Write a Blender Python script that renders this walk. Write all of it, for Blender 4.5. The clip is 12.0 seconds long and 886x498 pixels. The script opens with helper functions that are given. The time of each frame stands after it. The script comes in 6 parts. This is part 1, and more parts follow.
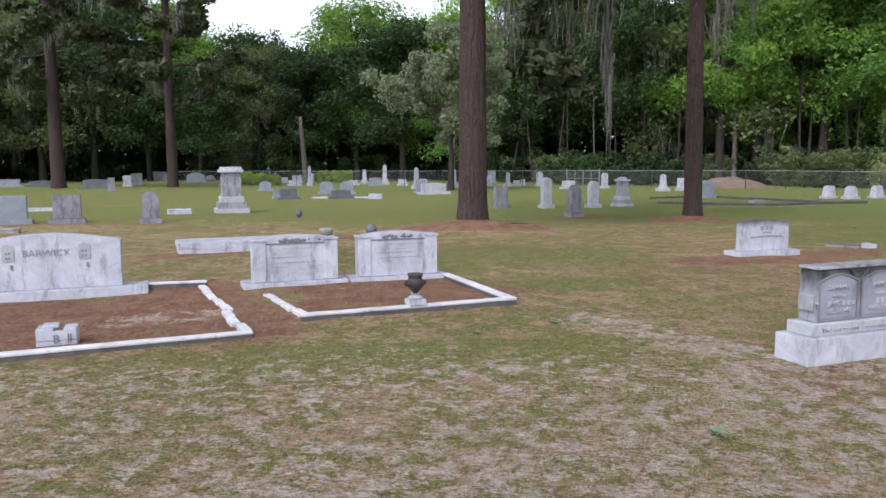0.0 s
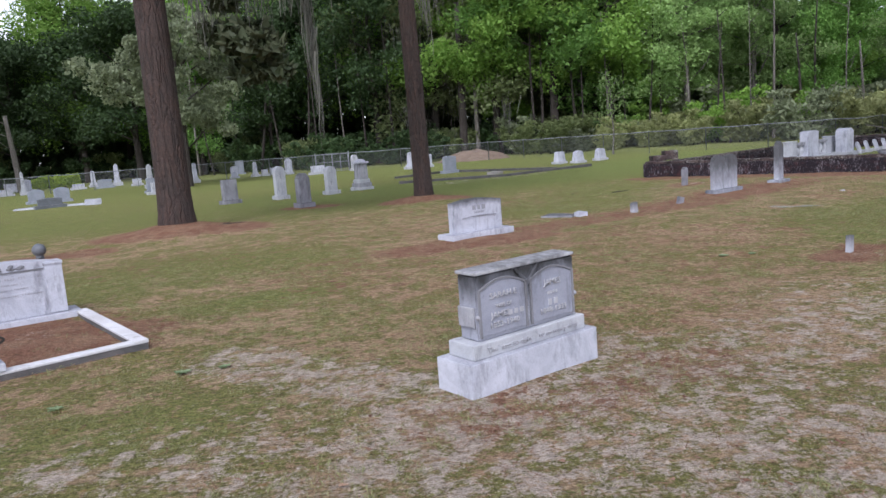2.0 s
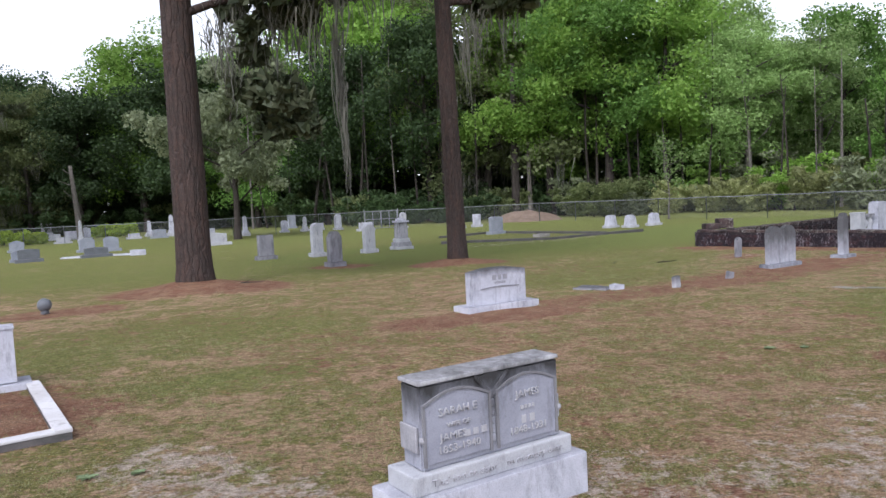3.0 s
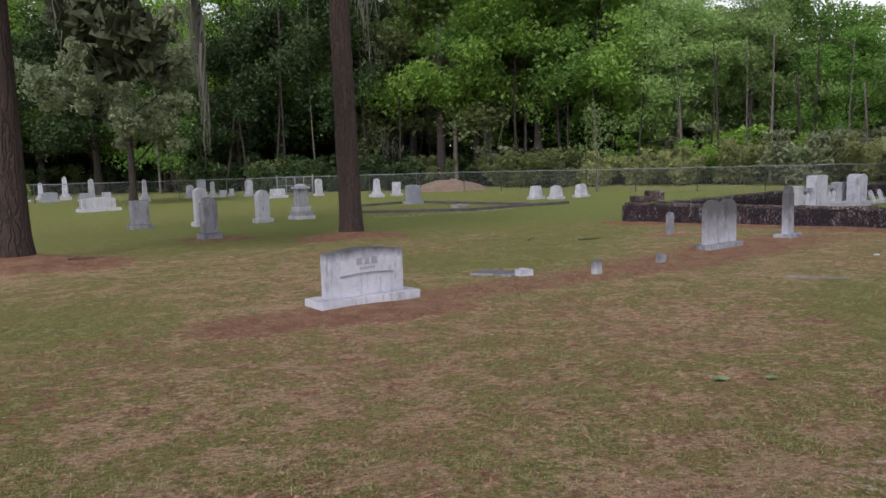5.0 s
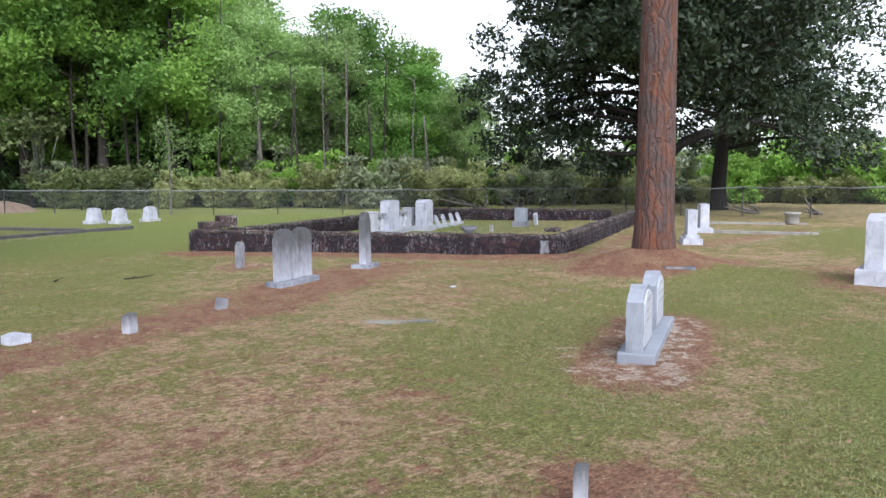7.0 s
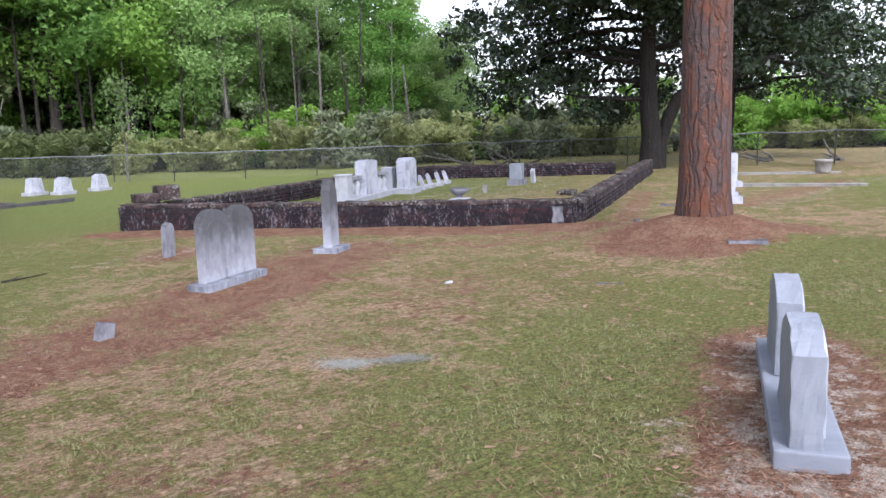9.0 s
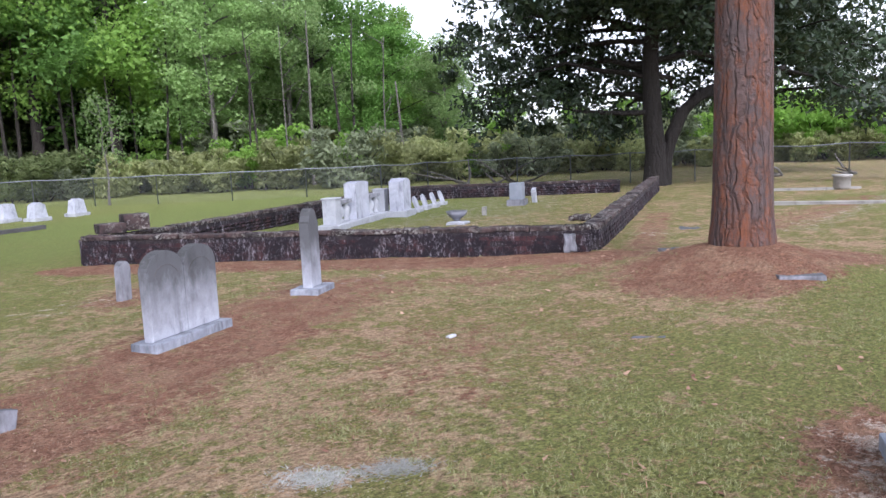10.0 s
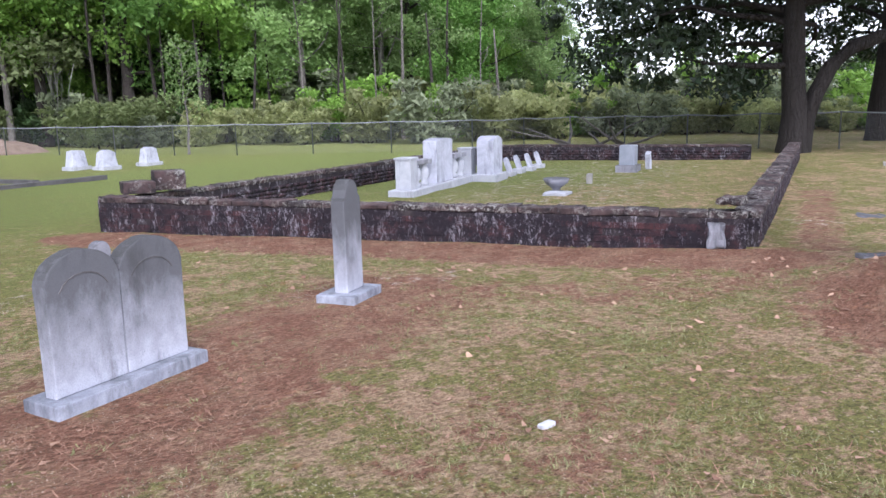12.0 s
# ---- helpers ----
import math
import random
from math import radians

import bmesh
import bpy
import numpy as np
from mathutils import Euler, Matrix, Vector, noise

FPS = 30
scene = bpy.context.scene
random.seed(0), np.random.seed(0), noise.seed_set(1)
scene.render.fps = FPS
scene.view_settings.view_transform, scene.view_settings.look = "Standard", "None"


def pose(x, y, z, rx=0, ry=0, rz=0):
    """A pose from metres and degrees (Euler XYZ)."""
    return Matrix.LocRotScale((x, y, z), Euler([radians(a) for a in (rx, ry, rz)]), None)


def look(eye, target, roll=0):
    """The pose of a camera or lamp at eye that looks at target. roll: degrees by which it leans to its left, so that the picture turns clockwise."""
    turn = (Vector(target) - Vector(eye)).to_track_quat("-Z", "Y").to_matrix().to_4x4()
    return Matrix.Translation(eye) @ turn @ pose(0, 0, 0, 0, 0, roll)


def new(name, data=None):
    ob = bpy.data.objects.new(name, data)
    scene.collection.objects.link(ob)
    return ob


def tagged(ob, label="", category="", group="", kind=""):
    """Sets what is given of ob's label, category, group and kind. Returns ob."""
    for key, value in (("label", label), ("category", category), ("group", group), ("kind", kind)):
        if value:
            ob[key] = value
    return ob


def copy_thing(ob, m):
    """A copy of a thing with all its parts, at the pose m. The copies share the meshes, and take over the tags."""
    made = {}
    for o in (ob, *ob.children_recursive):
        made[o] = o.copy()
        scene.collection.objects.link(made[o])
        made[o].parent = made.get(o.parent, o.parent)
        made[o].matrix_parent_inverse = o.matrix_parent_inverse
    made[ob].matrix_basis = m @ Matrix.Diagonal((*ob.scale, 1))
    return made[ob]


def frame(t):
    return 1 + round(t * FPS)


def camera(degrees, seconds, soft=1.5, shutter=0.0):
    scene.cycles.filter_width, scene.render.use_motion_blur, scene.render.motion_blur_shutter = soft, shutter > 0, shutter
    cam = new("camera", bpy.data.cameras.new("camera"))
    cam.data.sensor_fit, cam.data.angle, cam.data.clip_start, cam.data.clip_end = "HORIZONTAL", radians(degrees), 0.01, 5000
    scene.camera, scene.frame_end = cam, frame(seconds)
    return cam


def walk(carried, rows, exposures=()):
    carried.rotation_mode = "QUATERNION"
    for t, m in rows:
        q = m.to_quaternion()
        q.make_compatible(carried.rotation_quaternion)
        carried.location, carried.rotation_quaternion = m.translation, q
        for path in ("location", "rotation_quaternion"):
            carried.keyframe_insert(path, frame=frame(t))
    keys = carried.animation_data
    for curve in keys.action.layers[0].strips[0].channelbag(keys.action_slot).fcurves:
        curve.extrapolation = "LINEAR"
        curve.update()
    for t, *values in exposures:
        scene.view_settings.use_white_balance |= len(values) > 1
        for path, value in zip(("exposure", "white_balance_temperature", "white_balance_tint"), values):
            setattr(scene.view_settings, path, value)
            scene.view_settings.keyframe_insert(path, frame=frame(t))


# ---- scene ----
cam = camera(60.7, 12.0)
PATH = [
    (0, (0.225, 0.357, 1.683), (-0.069, 2.322, 1.453), -0.3),
    (0.5, (0.459, 0.819, 1.689), (0.363, 2.805, 1.472), -2.0),
    (1, (0.795, 1.226, 1.682), (1.076, 3.204, 1.586), -1.9),
    (1.5, (1.134, 1.652, 1.71), (1.466, 3.612, 1.492), -3.3),
    (2, (1.462, 2.135, 1.701), (1.751, 4.091, 1.404), -4.4),
    (2.1, (1.537, 2.227, 1.686), (1.826, 4.186, 1.406), -3.7),
    (2.2, (1.631, 2.302, 1.684), (1.913, 4.27, 1.466), -1.4),
    (2.5, (1.895, 2.605, 1.734), (1.915, 4.594, 1.52), -2.9),
    (3, (2.226, 3.121, 1.727), (2.378, 5.111, 1.59), -2.9),
    (3.2, (2.343, 3.326, 1.725), (2.588, 5.304, 1.56), -2.0),
    (4.8, (3.266, 5.558, 1.553), (3.583, 7.529, 1.424), -0.7),
    (5, (3.394, 5.782, 1.554), (3.715, 7.743, 1.330), -1.7),
    (5.5, (3.664, 6.291, 1.550), (4.359, 8.147, 1.283), -2.2),
    (6, (4.019, 6.765, 1.548), (5.074, 8.444, 1.286), -0.8),
    (6.5, (4.344, 7.305, 1.547), (5.53, 8.894, 1.284), -1.8),
    (7, (4.724, 7.801, 1.525), (6.002, 9.328, 1.34), -0.2),
    (7.2, (4.886, 8.015, 1.563), (6.152, 9.539, 1.291), 0.1),
    (8.8, (6.459, 9.954, 1.522), (7.765, 11.445, 1.254), -1.7),
    (9, (6.628, 10.163, 1.516), (7.925, 11.654, 1.212), -1.9),
    (9.5, (7.108, 10.712, 1.527), (8.378, 12.231, 1.248), -2.5),
    (10, (7.528, 11.246, 1.554), (8.84, 12.732, 1.293), -2.6),
    (10.5, (8.013, 11.778, 1.521), (9.275, 13.306, 1.253), -1.5),
    (11, (8.465, 12.348, 1.509), (9.625, 13.948, 1.206), -1.2),
    (11.5, (8.903, 12.79, 1.499), (10.077, 14.378, 1.183), -1.6),
    (12, (9.346, 13.325, 1.495), (10.453, 14.95, 1.128), -1.2),
]
walk(cam, [(t, look(e, a, r)) for t, e, a, r in PATH], [
    (0.0, 0.87, 6050, 15), (0.5, 0.88, 6050, 15), (1.5, 0.69, 6050, 16), (2.0, 0.84, 5940, 16), (2.5, 0.81, 6040, 16), (3.0, 0.89, 6060, 16), (4.8, 0.49, 6450, 16), (5.1, 0.51, 6450, 16), (5.5, 0.80, 6410, 14), (6.0, 1.20, 6190, 14),
    (7.0, 1.28, 5990, 12), (9.0, 1.34, 5890, 17), (10.5, 1.40, 5820, 18), (12.0, 1.51, 5800, 19)])

# ---- light ----
world = bpy.data.worlds.new("sky")
scene.world = world
world.use_nodes = True
wn = world.node_tree
wn.nodes.clear()
sky = wn.nodes.new("ShaderNodeTexSky")
sky.sky_type = "NISHITA"
sky.sun_disc = False
sky.sun_elevation, sky.sun_rotation = radians(52), radians(200)
sky.air_density, sky.dust_density, sky.ozone_density = 1.0, 1.6, 1.0
grey = wn.nodes.new("ShaderNodeHueSaturation")
grey.inputs["Saturation"].default_value = 0.22
back = wn.nodes.new("ShaderNodeBackground")
back.inputs["Strength"].default_value = 0.15
wout = wn.nodes.new("ShaderNodeOutputWorld")
wn.links.new(sky.outputs[0], grey.inputs["Color"])
wn.links.new(grey.outputs[0], back.inputs["Color"])
wn.links.new(back.outputs[0], wout.inputs["Surface"])
lamp = bpy.data.lights.new("sun", "SUN")
lamp.energy, lamp.angle, lamp.color = 1.2, radians(25), (1.0, 0.97, 0.92)
sun = new("sun", lamp)
sun.matrix_world = look((-20, -50, 60), (0, 0, 0))


# ---- materials ----
class Nodes:
    """A small builder for a material's node tree."""

    def __init__(self, name, rough=0.8, metal=0.0):
        self.mat = bpy.data.materials.new(name)
        self.mat.use_nodes = True
        self.t = self.mat.node_tree
        self.t.nodes.clear()
        self.out = self.t.nodes.new("ShaderNodeOutputMaterial")
        self.b = self.t.nodes.new("ShaderNodeBsdfPrincipled")
        self.b.inputs["Roughness"].default_value = rough
        self.b.inputs["Metallic"].default_value = metal
        self.b.inputs["Specular IOR Level"].default_value = 0.3
        self.t.links.new(self.b.outputs[0], self.out.inputs["Surface"])
        self.co = self.t.nodes.new("ShaderNodeTexCoord").outputs["Object"]

    def link(self, a, b):
        self.t.links.new(a, b)

    def world_co(self):
        self.co = self.t.nodes.new("ShaderNodeNewGeometry").outputs["Position"]
        return self

    def noise(self, scale, detail=4.0, rough=0.6, stretch=None, dist=0.0):
        n = self.t.nodes.new("ShaderNodeTexNoise")
        n.inputs["Scale"].default_value, n.inputs["Detail"].default_value = scale, detail
        n.inputs["Roughness"].default_value, n.inputs["Distortion"].default_value = rough, dist
        co = self.co
        if stretch:
            m = self.t.nodes.new("ShaderNodeMapping")
            m.inputs["Scale"].default_value = stretch
            self.link(co, m.inputs["Vector"])
            co = m.outputs[0]
        self.link(co, n.inputs["Vector"])
        return n.outputs["Fac"]

    def voronoi(self, scale, stretch=None, feature="F1", out="Distance"):
        n = self.t.nodes.new("ShaderNodeTexVoronoi")
        n.feature = feature
        n.inputs["Scale"].default_value = scale
        co = self.co
        if stretch:
            m = self.t.nodes.new("ShaderNodeMapping")
            m.inputs["Scale"].default_value = stretch
            self.link(co, m.inputs["Vector"])
            co = m.outputs[0]
        self.link(co, n.inputs["Vector"])
        return n.outputs[out]

    def ramp(self, fac, lo, hi):
        n = self.t.nodes.new("ShaderNodeMapRange")
        n.inputs["From Min"].default_value, n.inputs["From Max"].default_value = lo, hi
        self.link(fac, n.inputs["Value"])
        return n.outputs[0]

    def math(self, op, a, b=0.0):
        n = self.t.nodes.new("ShaderNodeMath")
        n.operation = op
        for i, v in enumerate((a, b)):
            if isinstance(v, (int, float)):
                n.inputs[i].default_value = v
            else:
                self.link(v, n.inputs[i])
        return n.outputs[0]

    def mix(self, fac, a, b):
        n = self.t.nodes.new("ShaderNodeMix")
        n.data_type = "RGBA"
        for i, v in ((0, fac), (6, a), (7, b)):
            if isinstance(v, (int, float)):
                n.inputs[i].default_value = v
            elif isinstance(v, tuple):
                n.inputs[i].default_value = (*v, 1)
            else:
                self.link(v, n.inputs[i])
        return n.outputs[2]

    def attr(self, name):
        n = self.t.nodes.new("ShaderNodeAttribute")
        n.attribute_name = name
        return n.outputs["Fac"]

    def random(self, island=False):
        if island:
            return self.t.nodes.new("ShaderNodeNewGeometry").outputs["Random Per Island"]
        return self.t.nodes.new("ShaderNodeObjectInfo").outputs["Random"]

    def bump(self, height, dist=0.01, strength=0.6):
        n = self.t.nodes.new("ShaderNodeBump")
        n.inputs["Distance"].default_value, n.inputs["Strength"].default_value = dist, strength
        self.link(height, n.inputs["Height"])
        self.link(n.outputs[0], self.b.inputs["Normal"])
        return self

    def done(self, colour):
        if isinstance(colour, tuple):
            self.b.inputs["Base Color"].default_value = (*colour, 1)
        else:
            self.link(colour, self.b.inputs["Base Color"])
        return self.mat


def stone_mat(name, base, veins, dirt, amount, rough=0.7, grain=140.0, lichen=0.0, crown=None):
    """Weathered stone: broad tone, grain, and dark vertical runs of lichen and mould.
    crown: (low, high, amount), heights between which ragged black mould thickens towards the top."""
    n = Nodes(name, rough).world_co()
    c = n.mix(n.ramp(n.noise(2.4, 6, 0.7, None, 0.6), 0.38, 0.66), base, veins)
    c = n.mix(n.math("MULTIPLY", n.ramp(n.noise(grain, 2), 0.45, 0.75), 0.25), c, dirt)
    runs = n.math("MULTIPLY", n.ramp(n.noise(6.0, 7, 0.72, (1, 1, 0.3)), 0.60 - amount * 0.22, 0.70), min(1.0, 0.35 + amount))
    c = n.mix(runs, c, dirt)
    spots = n.ramp(n.noise(26.0, 5, 0.7), 0.62, 0.74)
    c = n.mix(n.math("MULTIPLY", spots, 0.3 + 0.4 * amount), c, dirt)
    if lichen:
        up = n.t.nodes.new("ShaderNodeSeparateXYZ")
        n.link(n.t.nodes.new("ShaderNodeNewGeometry").outputs["Normal"], up.inputs[0])
        crust = n.math("MULTIPLY", n.ramp(up.outputs[2], 0.1, 0.6), n.ramp(n.noise(14.0, 6, 0.75), 0.30, 0.48))
        c = n.mix(n.math("MULTIPLY", crust, lichen), c, dirt)
    if crown:
        low, high, much = crown
        xyz = n.t.nodes.new("ShaderNodeSeparateXYZ")
        n.link(n.t.nodes.new("ShaderNodeTexCoord").outputs["Object"], xyz.inputs[0])
        ragged = n.math("ADD", xyz.outputs[2], n.math("MULTIPLY", n.math("SUBTRACT", n.noise(5.0, 6, 0.65, (1.6, 1.6, 0.8)), 0.5), (high - low) * 1.3))
        c = n.mix(n.math("MULTIPLY", n.ramp(ragged, low, high), much), c, dirt)
    n.bump(n.noise(grain, 4), 0.004, 0.5)
    return n.done(c)


WHITE = stone_mat("white_marble", (0.55, 0.56, 0.63), (0.37, 0.38, 0.44), (0.09, 0.09, 0.105), 0.34, 0.7, 140.0, 0.35)
WORN = stone_mat("weathered_marble", (0.36, 0.36, 0.39), (0.25, 0.25, 0.28), (0.06, 0.06, 0.065), 0.60)
TWIN = stone_mat("mould_topped_marble", (0.44, 0.45, 0.51), (0.34, 0.35, 0.40), (0.045, 0.045, 0.045), 0.22, 0.7, 140.0, 0.9, (0.10, 0.62, 0.84))
MOULDY = stone_mat("black_topped_marble", (0.36, 0.37, 0.43), (0.27, 0.28, 0.33), (0.035, 0.035, 0.037), 0.35, 0.7, 140.0, 0.0, (0.56, 0.80, 1.0))
EDGED = stone_mat("dark_edged_marble", (0.50, 0.51, 0.58), (0.34, 0.35, 0.41), (0.05, 0.05, 0.055), 0.34, 0.7, 140.0, 0.6, (0.50, 0.62, 0.95))
CAP = stone_mat("blotched_cap_marble", (0.50, 0.50, 0.53), (0.33, 0.33, 0.35), (0.05, 0.05, 0.05), 0.9, 0.75, 140.0, 0.4)
PANEL = stone_mat("inscribed_marble", (0.31, 0.32, 0.38), (0.22, 0.23, 0.28), (0.08, 0.08, 0.09), 0.3)
BASE_STONE = stone_mat("stained_base_marble", (0.36, 0.38, 0.44), (0.16, 0.17, 0.21), (0.07, 0.075, 0.085), 0.62, 0.7, 140.0, 0.3)
FOOT = stone_mat("mouldy_footstone", (0.46, 0.47, 0.52), (0.33, 0.34, 0.38), (0.06, 0.06, 0.06), 0.3, 0.7, 140.0, 0.6, (0.05, 0.19, 0.85))
PALE = stone_mat("pale_marble", (0.46, 0.47, 0.50), (0.35, 0.36, 0.40), (0.10, 0.10, 0.10), 0.28)
TABLET = stone_mat("grey_marble", (0.27, 0.27, 0.30), (0.19, 0.19, 0.22), (0.06, 0.06, 0.065), 0.55, 0.7, 140.0, 0.85)
GRANITE = stone_mat("grey_granite", (0.28, 0.30, 0.345), (0.20, 0.22, 0.26), (0.10, 0.11, 0.12), 0.05, 0.6, 260.0)
DARK_GRANITE = stone_mat("dark_granite", (0.14, 0.15, 0.17), (0.10, 0.11, 0.12), (0.05, 0.05, 0.055), 0.1, 0.45, 260.0)
POLISHED = stone_mat("polished_panel", (0.46, 0.48, 0.53), (0.39, 0.41, 0.46), (0.22, 0.23, 0.25), 0.0, 0.4, 300.0)
CONCRETE = stone_mat("old_concrete", (0.36, 0.34, 0.32), (0.26, 0.25, 0.23), (0.10, 0.09, 0.085), 0.4, 0.9)
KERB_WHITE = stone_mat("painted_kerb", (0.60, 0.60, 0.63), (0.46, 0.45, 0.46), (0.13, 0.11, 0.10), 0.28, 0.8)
# much darker than the painted kerb tops
KERB_SIDE = stone_mat("dark_kerb_side", (0.13, 0.12, 0.12), (0.07, 0.07, 0.07), (0.05, 0.05, 0.05), 0.4, 0.9)
LETTER = stone_mat("carved_letters", (0.22, 0.22, 0.24), (0.15, 0.15, 0.165), (0.08, 0.08, 0.08), 0.1)
LETTER_SOFT = stone_mat("soft_carved_letters", (0.30, 0.30, 0.33), (0.22, 0.22, 0.25), (0.12, 0.12, 0.12), 0.1)
LETTER_PALE = stone_mat("raised_letters", (0.42, 0.42, 0.45), (0.33, 0.33, 0.36), (0.12, 0.12, 0.12), 0.3)
URN_DARK = stone_mat("blackened_iron", (0.055, 0.05, 0.045), (0.035, 0.033, 0.03), (0.02, 0.02, 0.02), 0.3, 0.6)
DIRT = stone_mat("bare_dirt", (0.20, 0.145, 0.11), (0.14, 0.10, 0.075), (0.12, 0.08, 0.06), 0.2, 1.0, 60.0)
STEEL = Nodes("galvanised_steel", 0.6, 0.4).done((0.22, 0.235, 0.245))


def brick_mat(name, low, high):
    """Old masonry gone black with mould, with runs and blotches of lime over brick and mortar alike."""
    n = Nodes(name, 0.95).world_co()
    c = n.mix(n.random(), low, high)
    c = n.mix(n.ramp(n.noise(3.0, 7, 0.78), 0.30, 0.54), c, (0.016, 0.012, 0.016))
    lime = n.ramp(n.noise(5.5, 8, 0.85, (1.5, 1.5, 0.62)), 0.55, 0.68)
    c = n.mix(n.math("MULTIPLY", lime, 0.75), c, (0.40, 0.37, 0.41))
    crust = n.math("MULTIPLY", n.ramp(n.noise(17.0, 7, 0.8, (1.4, 1.4, 0.8)), 0.54, 0.62), n.ramp(n.noise(1.3, 3), 0.42, 0.60))
    c = n.mix(n.math("MULTIPLY", crust, 0.7), c, (0.27, 0.25, 0.28))
    n.bump(n.noise(45, 6, 0.7), 0.010, 0.9)
    return n.done(c)


BRICK = brick_mat("mouldy_brick", (0.040, 0.020, 0.023), (0.100, 0.038, 0.037))
MORTAR = brick_mat("mouldy_mortar", (0.045, 0.036, 0.035), (0.06, 0.05, 0.048))
co_ = Nodes("lichened_coping", 0.95).world_co()
cc = co_.mix(co_.ramp(co_.noise(4, 6, 0.7), 0.42, 0.6), (0.022, 0.017, 0.018), (0.068, 0.044, 0.042))
cc = co_.mix(co_.ramp(co_.noise(9, 7, 0.8), 0.61, 0.72), cc, (0.27, 0.25, 0.25))
lumps = co_.math("MULTIPLY", co_.ramp(co_.noise(19, 6, 0.8), 0.50, 0.58), co_.ramp(co_.noise(1.6, 3), 0.44, 0.60))
cc = co_.mix(co_.math("MULTIPLY", lumps, 0.6), cc, (0.38, 0.37, 0.34))
COPING = co_.bump(co_.noise(50, 6), 0.01).done(cc)


def bark_mat(name, ridge, plate, deep, scale):
    """Plated bark: tall uneven plates with dark cracks between."""
    n = Nodes(name, 0.95)
    warp = n.t.nodes.new("ShaderNodeVectorMath")
    warp.operation = "MULTIPLY_ADD"
    wob = n.t.nodes.new("ShaderNodeTexNoise")
    wob.inputs["Scale"].default_value, wob.inputs["Detail"].default_value = 5.0, 4.0
    n.link(n.co, wob.inputs["Vector"])
    n.link(wob.outputs["Color"], warp.inputs[0])
    warp.inputs[1].default_value = (0.13, 0.13, 0.45)
    n.link(n.co, warp.inputs[2])
    plain, n.co = n.co, warp.outputs[0]
    edge = n.voronoi(scale, (1, 1, 0.13), "DISTANCE_TO_EDGE")
    tone = n.voronoi(scale, (1, 1, 0.13), "F1", "Color")
    n.co = plain
    c = n.mix(n.ramp(n.noise(4.5, 6, 0.8, (1, 1, 0.4)), 0.38, 0.54), ridge, plate)
    c = n.mix(n.math("MULTIPLY", n.ramp(tone, 0.3, 0.95), 0.35), c, ridge)
    c = n.mix(n.math("MULTIPLY", n.ramp(n.noise(34, 5, 0.7, (1, 1, 0.35)), 0.4, 0.7), 0.55), c, deep)
    c = n.mix(n.math("MULTIPLY", n.ramp(edge, 0.06, 0.0), n.math("MULTIPLY", n.ramp(n.noise(7.0, 5, 0.7), 0.40, 0.62), 0.45)), c, deep)
    n.bump(n.math("ADD", n.ramp(edge, 0.0, 0.16), n.math("MULTIPLY", n.noise(45, 5, 0.7), 0.7)), 0.03, 1.0)
    return n.done(c)


PINE_BARK = bark_mat("red_pine_bark", (0.215, 0.080, 0.042), (0.112, 0.086, 0.084), (0.035, 0.024, 0.022), 10.0)
PINE_BARK_DARK = bark_mat("brown_pine_bark", (0.085, 0.054, 0.045), (0.060, 0.047, 0.043), (0.012, 0.009, 0.008), 9.0)
DARK_BARK = bark_mat("dark_bark", (0.045, 0.036, 0.032), (0.06, 0.052, 0.045), (0.015, 0.012, 0.012), 6.0)
PALE_BARK = bark_mat("pale_dead_wood", (0.22, 0.20, 0.18), (0.16, 0.145, 0.13), (0.07, 0.062, 0.055), 9.0)
BLACK_BARK = bark_mat("blackish_magnolia_bark", (0.028, 0.023, 0.021), (0.038, 0.033, 0.03), (0.012, 0.010, 0.010), 8.0)


def leaf_mat(name, a, b, glow=0.35, rough=0.6):
    """Leaves that let some daylight through, with each clump and each tree its own tone."""
    n = Nodes(name, rough)
    c = n.mix(n.random(True), a, b)
    n.done(c)
    h = n.t.nodes.new("ShaderNodeHueSaturation")
    n.link(c, h.inputs["Color"])
    n.link(n.ramp(n.random(), -0.6, 1.9), h.inputs["Value"])
    h.inputs["Value"].default_value = 1.0
    val = n.t.nodes.new("ShaderNodeMapRange")
    val.inputs["To Min"].default_value, val.inputs["To Max"].default_value = 0.72, 1.3
    n.link(n.random(), val.inputs["Value"])
    n.link(val.outputs[0], h.inputs["Value"])
    n.link(h.outputs[0], n.b.inputs["Base Color"])
    tr = n.t.nodes.new("ShaderNodeBsdfTranslucent")
    n.link(h.outputs[0], tr.inputs["Color"])
    m = n.t.nodes.new("ShaderNodeMixShader")
    m.inputs[0].default_value = glow
    n.link(n.b.outputs[0], m.inputs[1])
    n.link(tr.outputs[0], m.inputs[2])
    n.link(m.outputs[0], n.out.inputs["Surface"])
    return n.mat


LEAF_GREEN = leaf_mat("spring_leaves", (0.085, 0.175, 0.035), (0.17, 0.31, 0.07), 0.48)
LEAF_BRIGHT = leaf_mat("bright_spring_leaves", (0.15, 0.285, 0.045), (0.27, 0.43, 0.09), 0.48)
# young leaves, paled further so that their colour stands for haze
LEAF_FRESH_HAZED = leaf_mat("haze_tinted_spring_leaves", (0.17, 0.275, 0.085), (0.29, 0.41, 0.155), 0.50)
LEAF_OLIVE = leaf_mat("olive_leaves", (0.12, 0.155, 0.06), (0.19, 0.23, 0.095), 0.5)
LEAF_BRUSH = leaf_mat("pale_brush_leaves", (0.26, 0.29, 0.125), (0.42, 0.45, 0.21), 0.55)
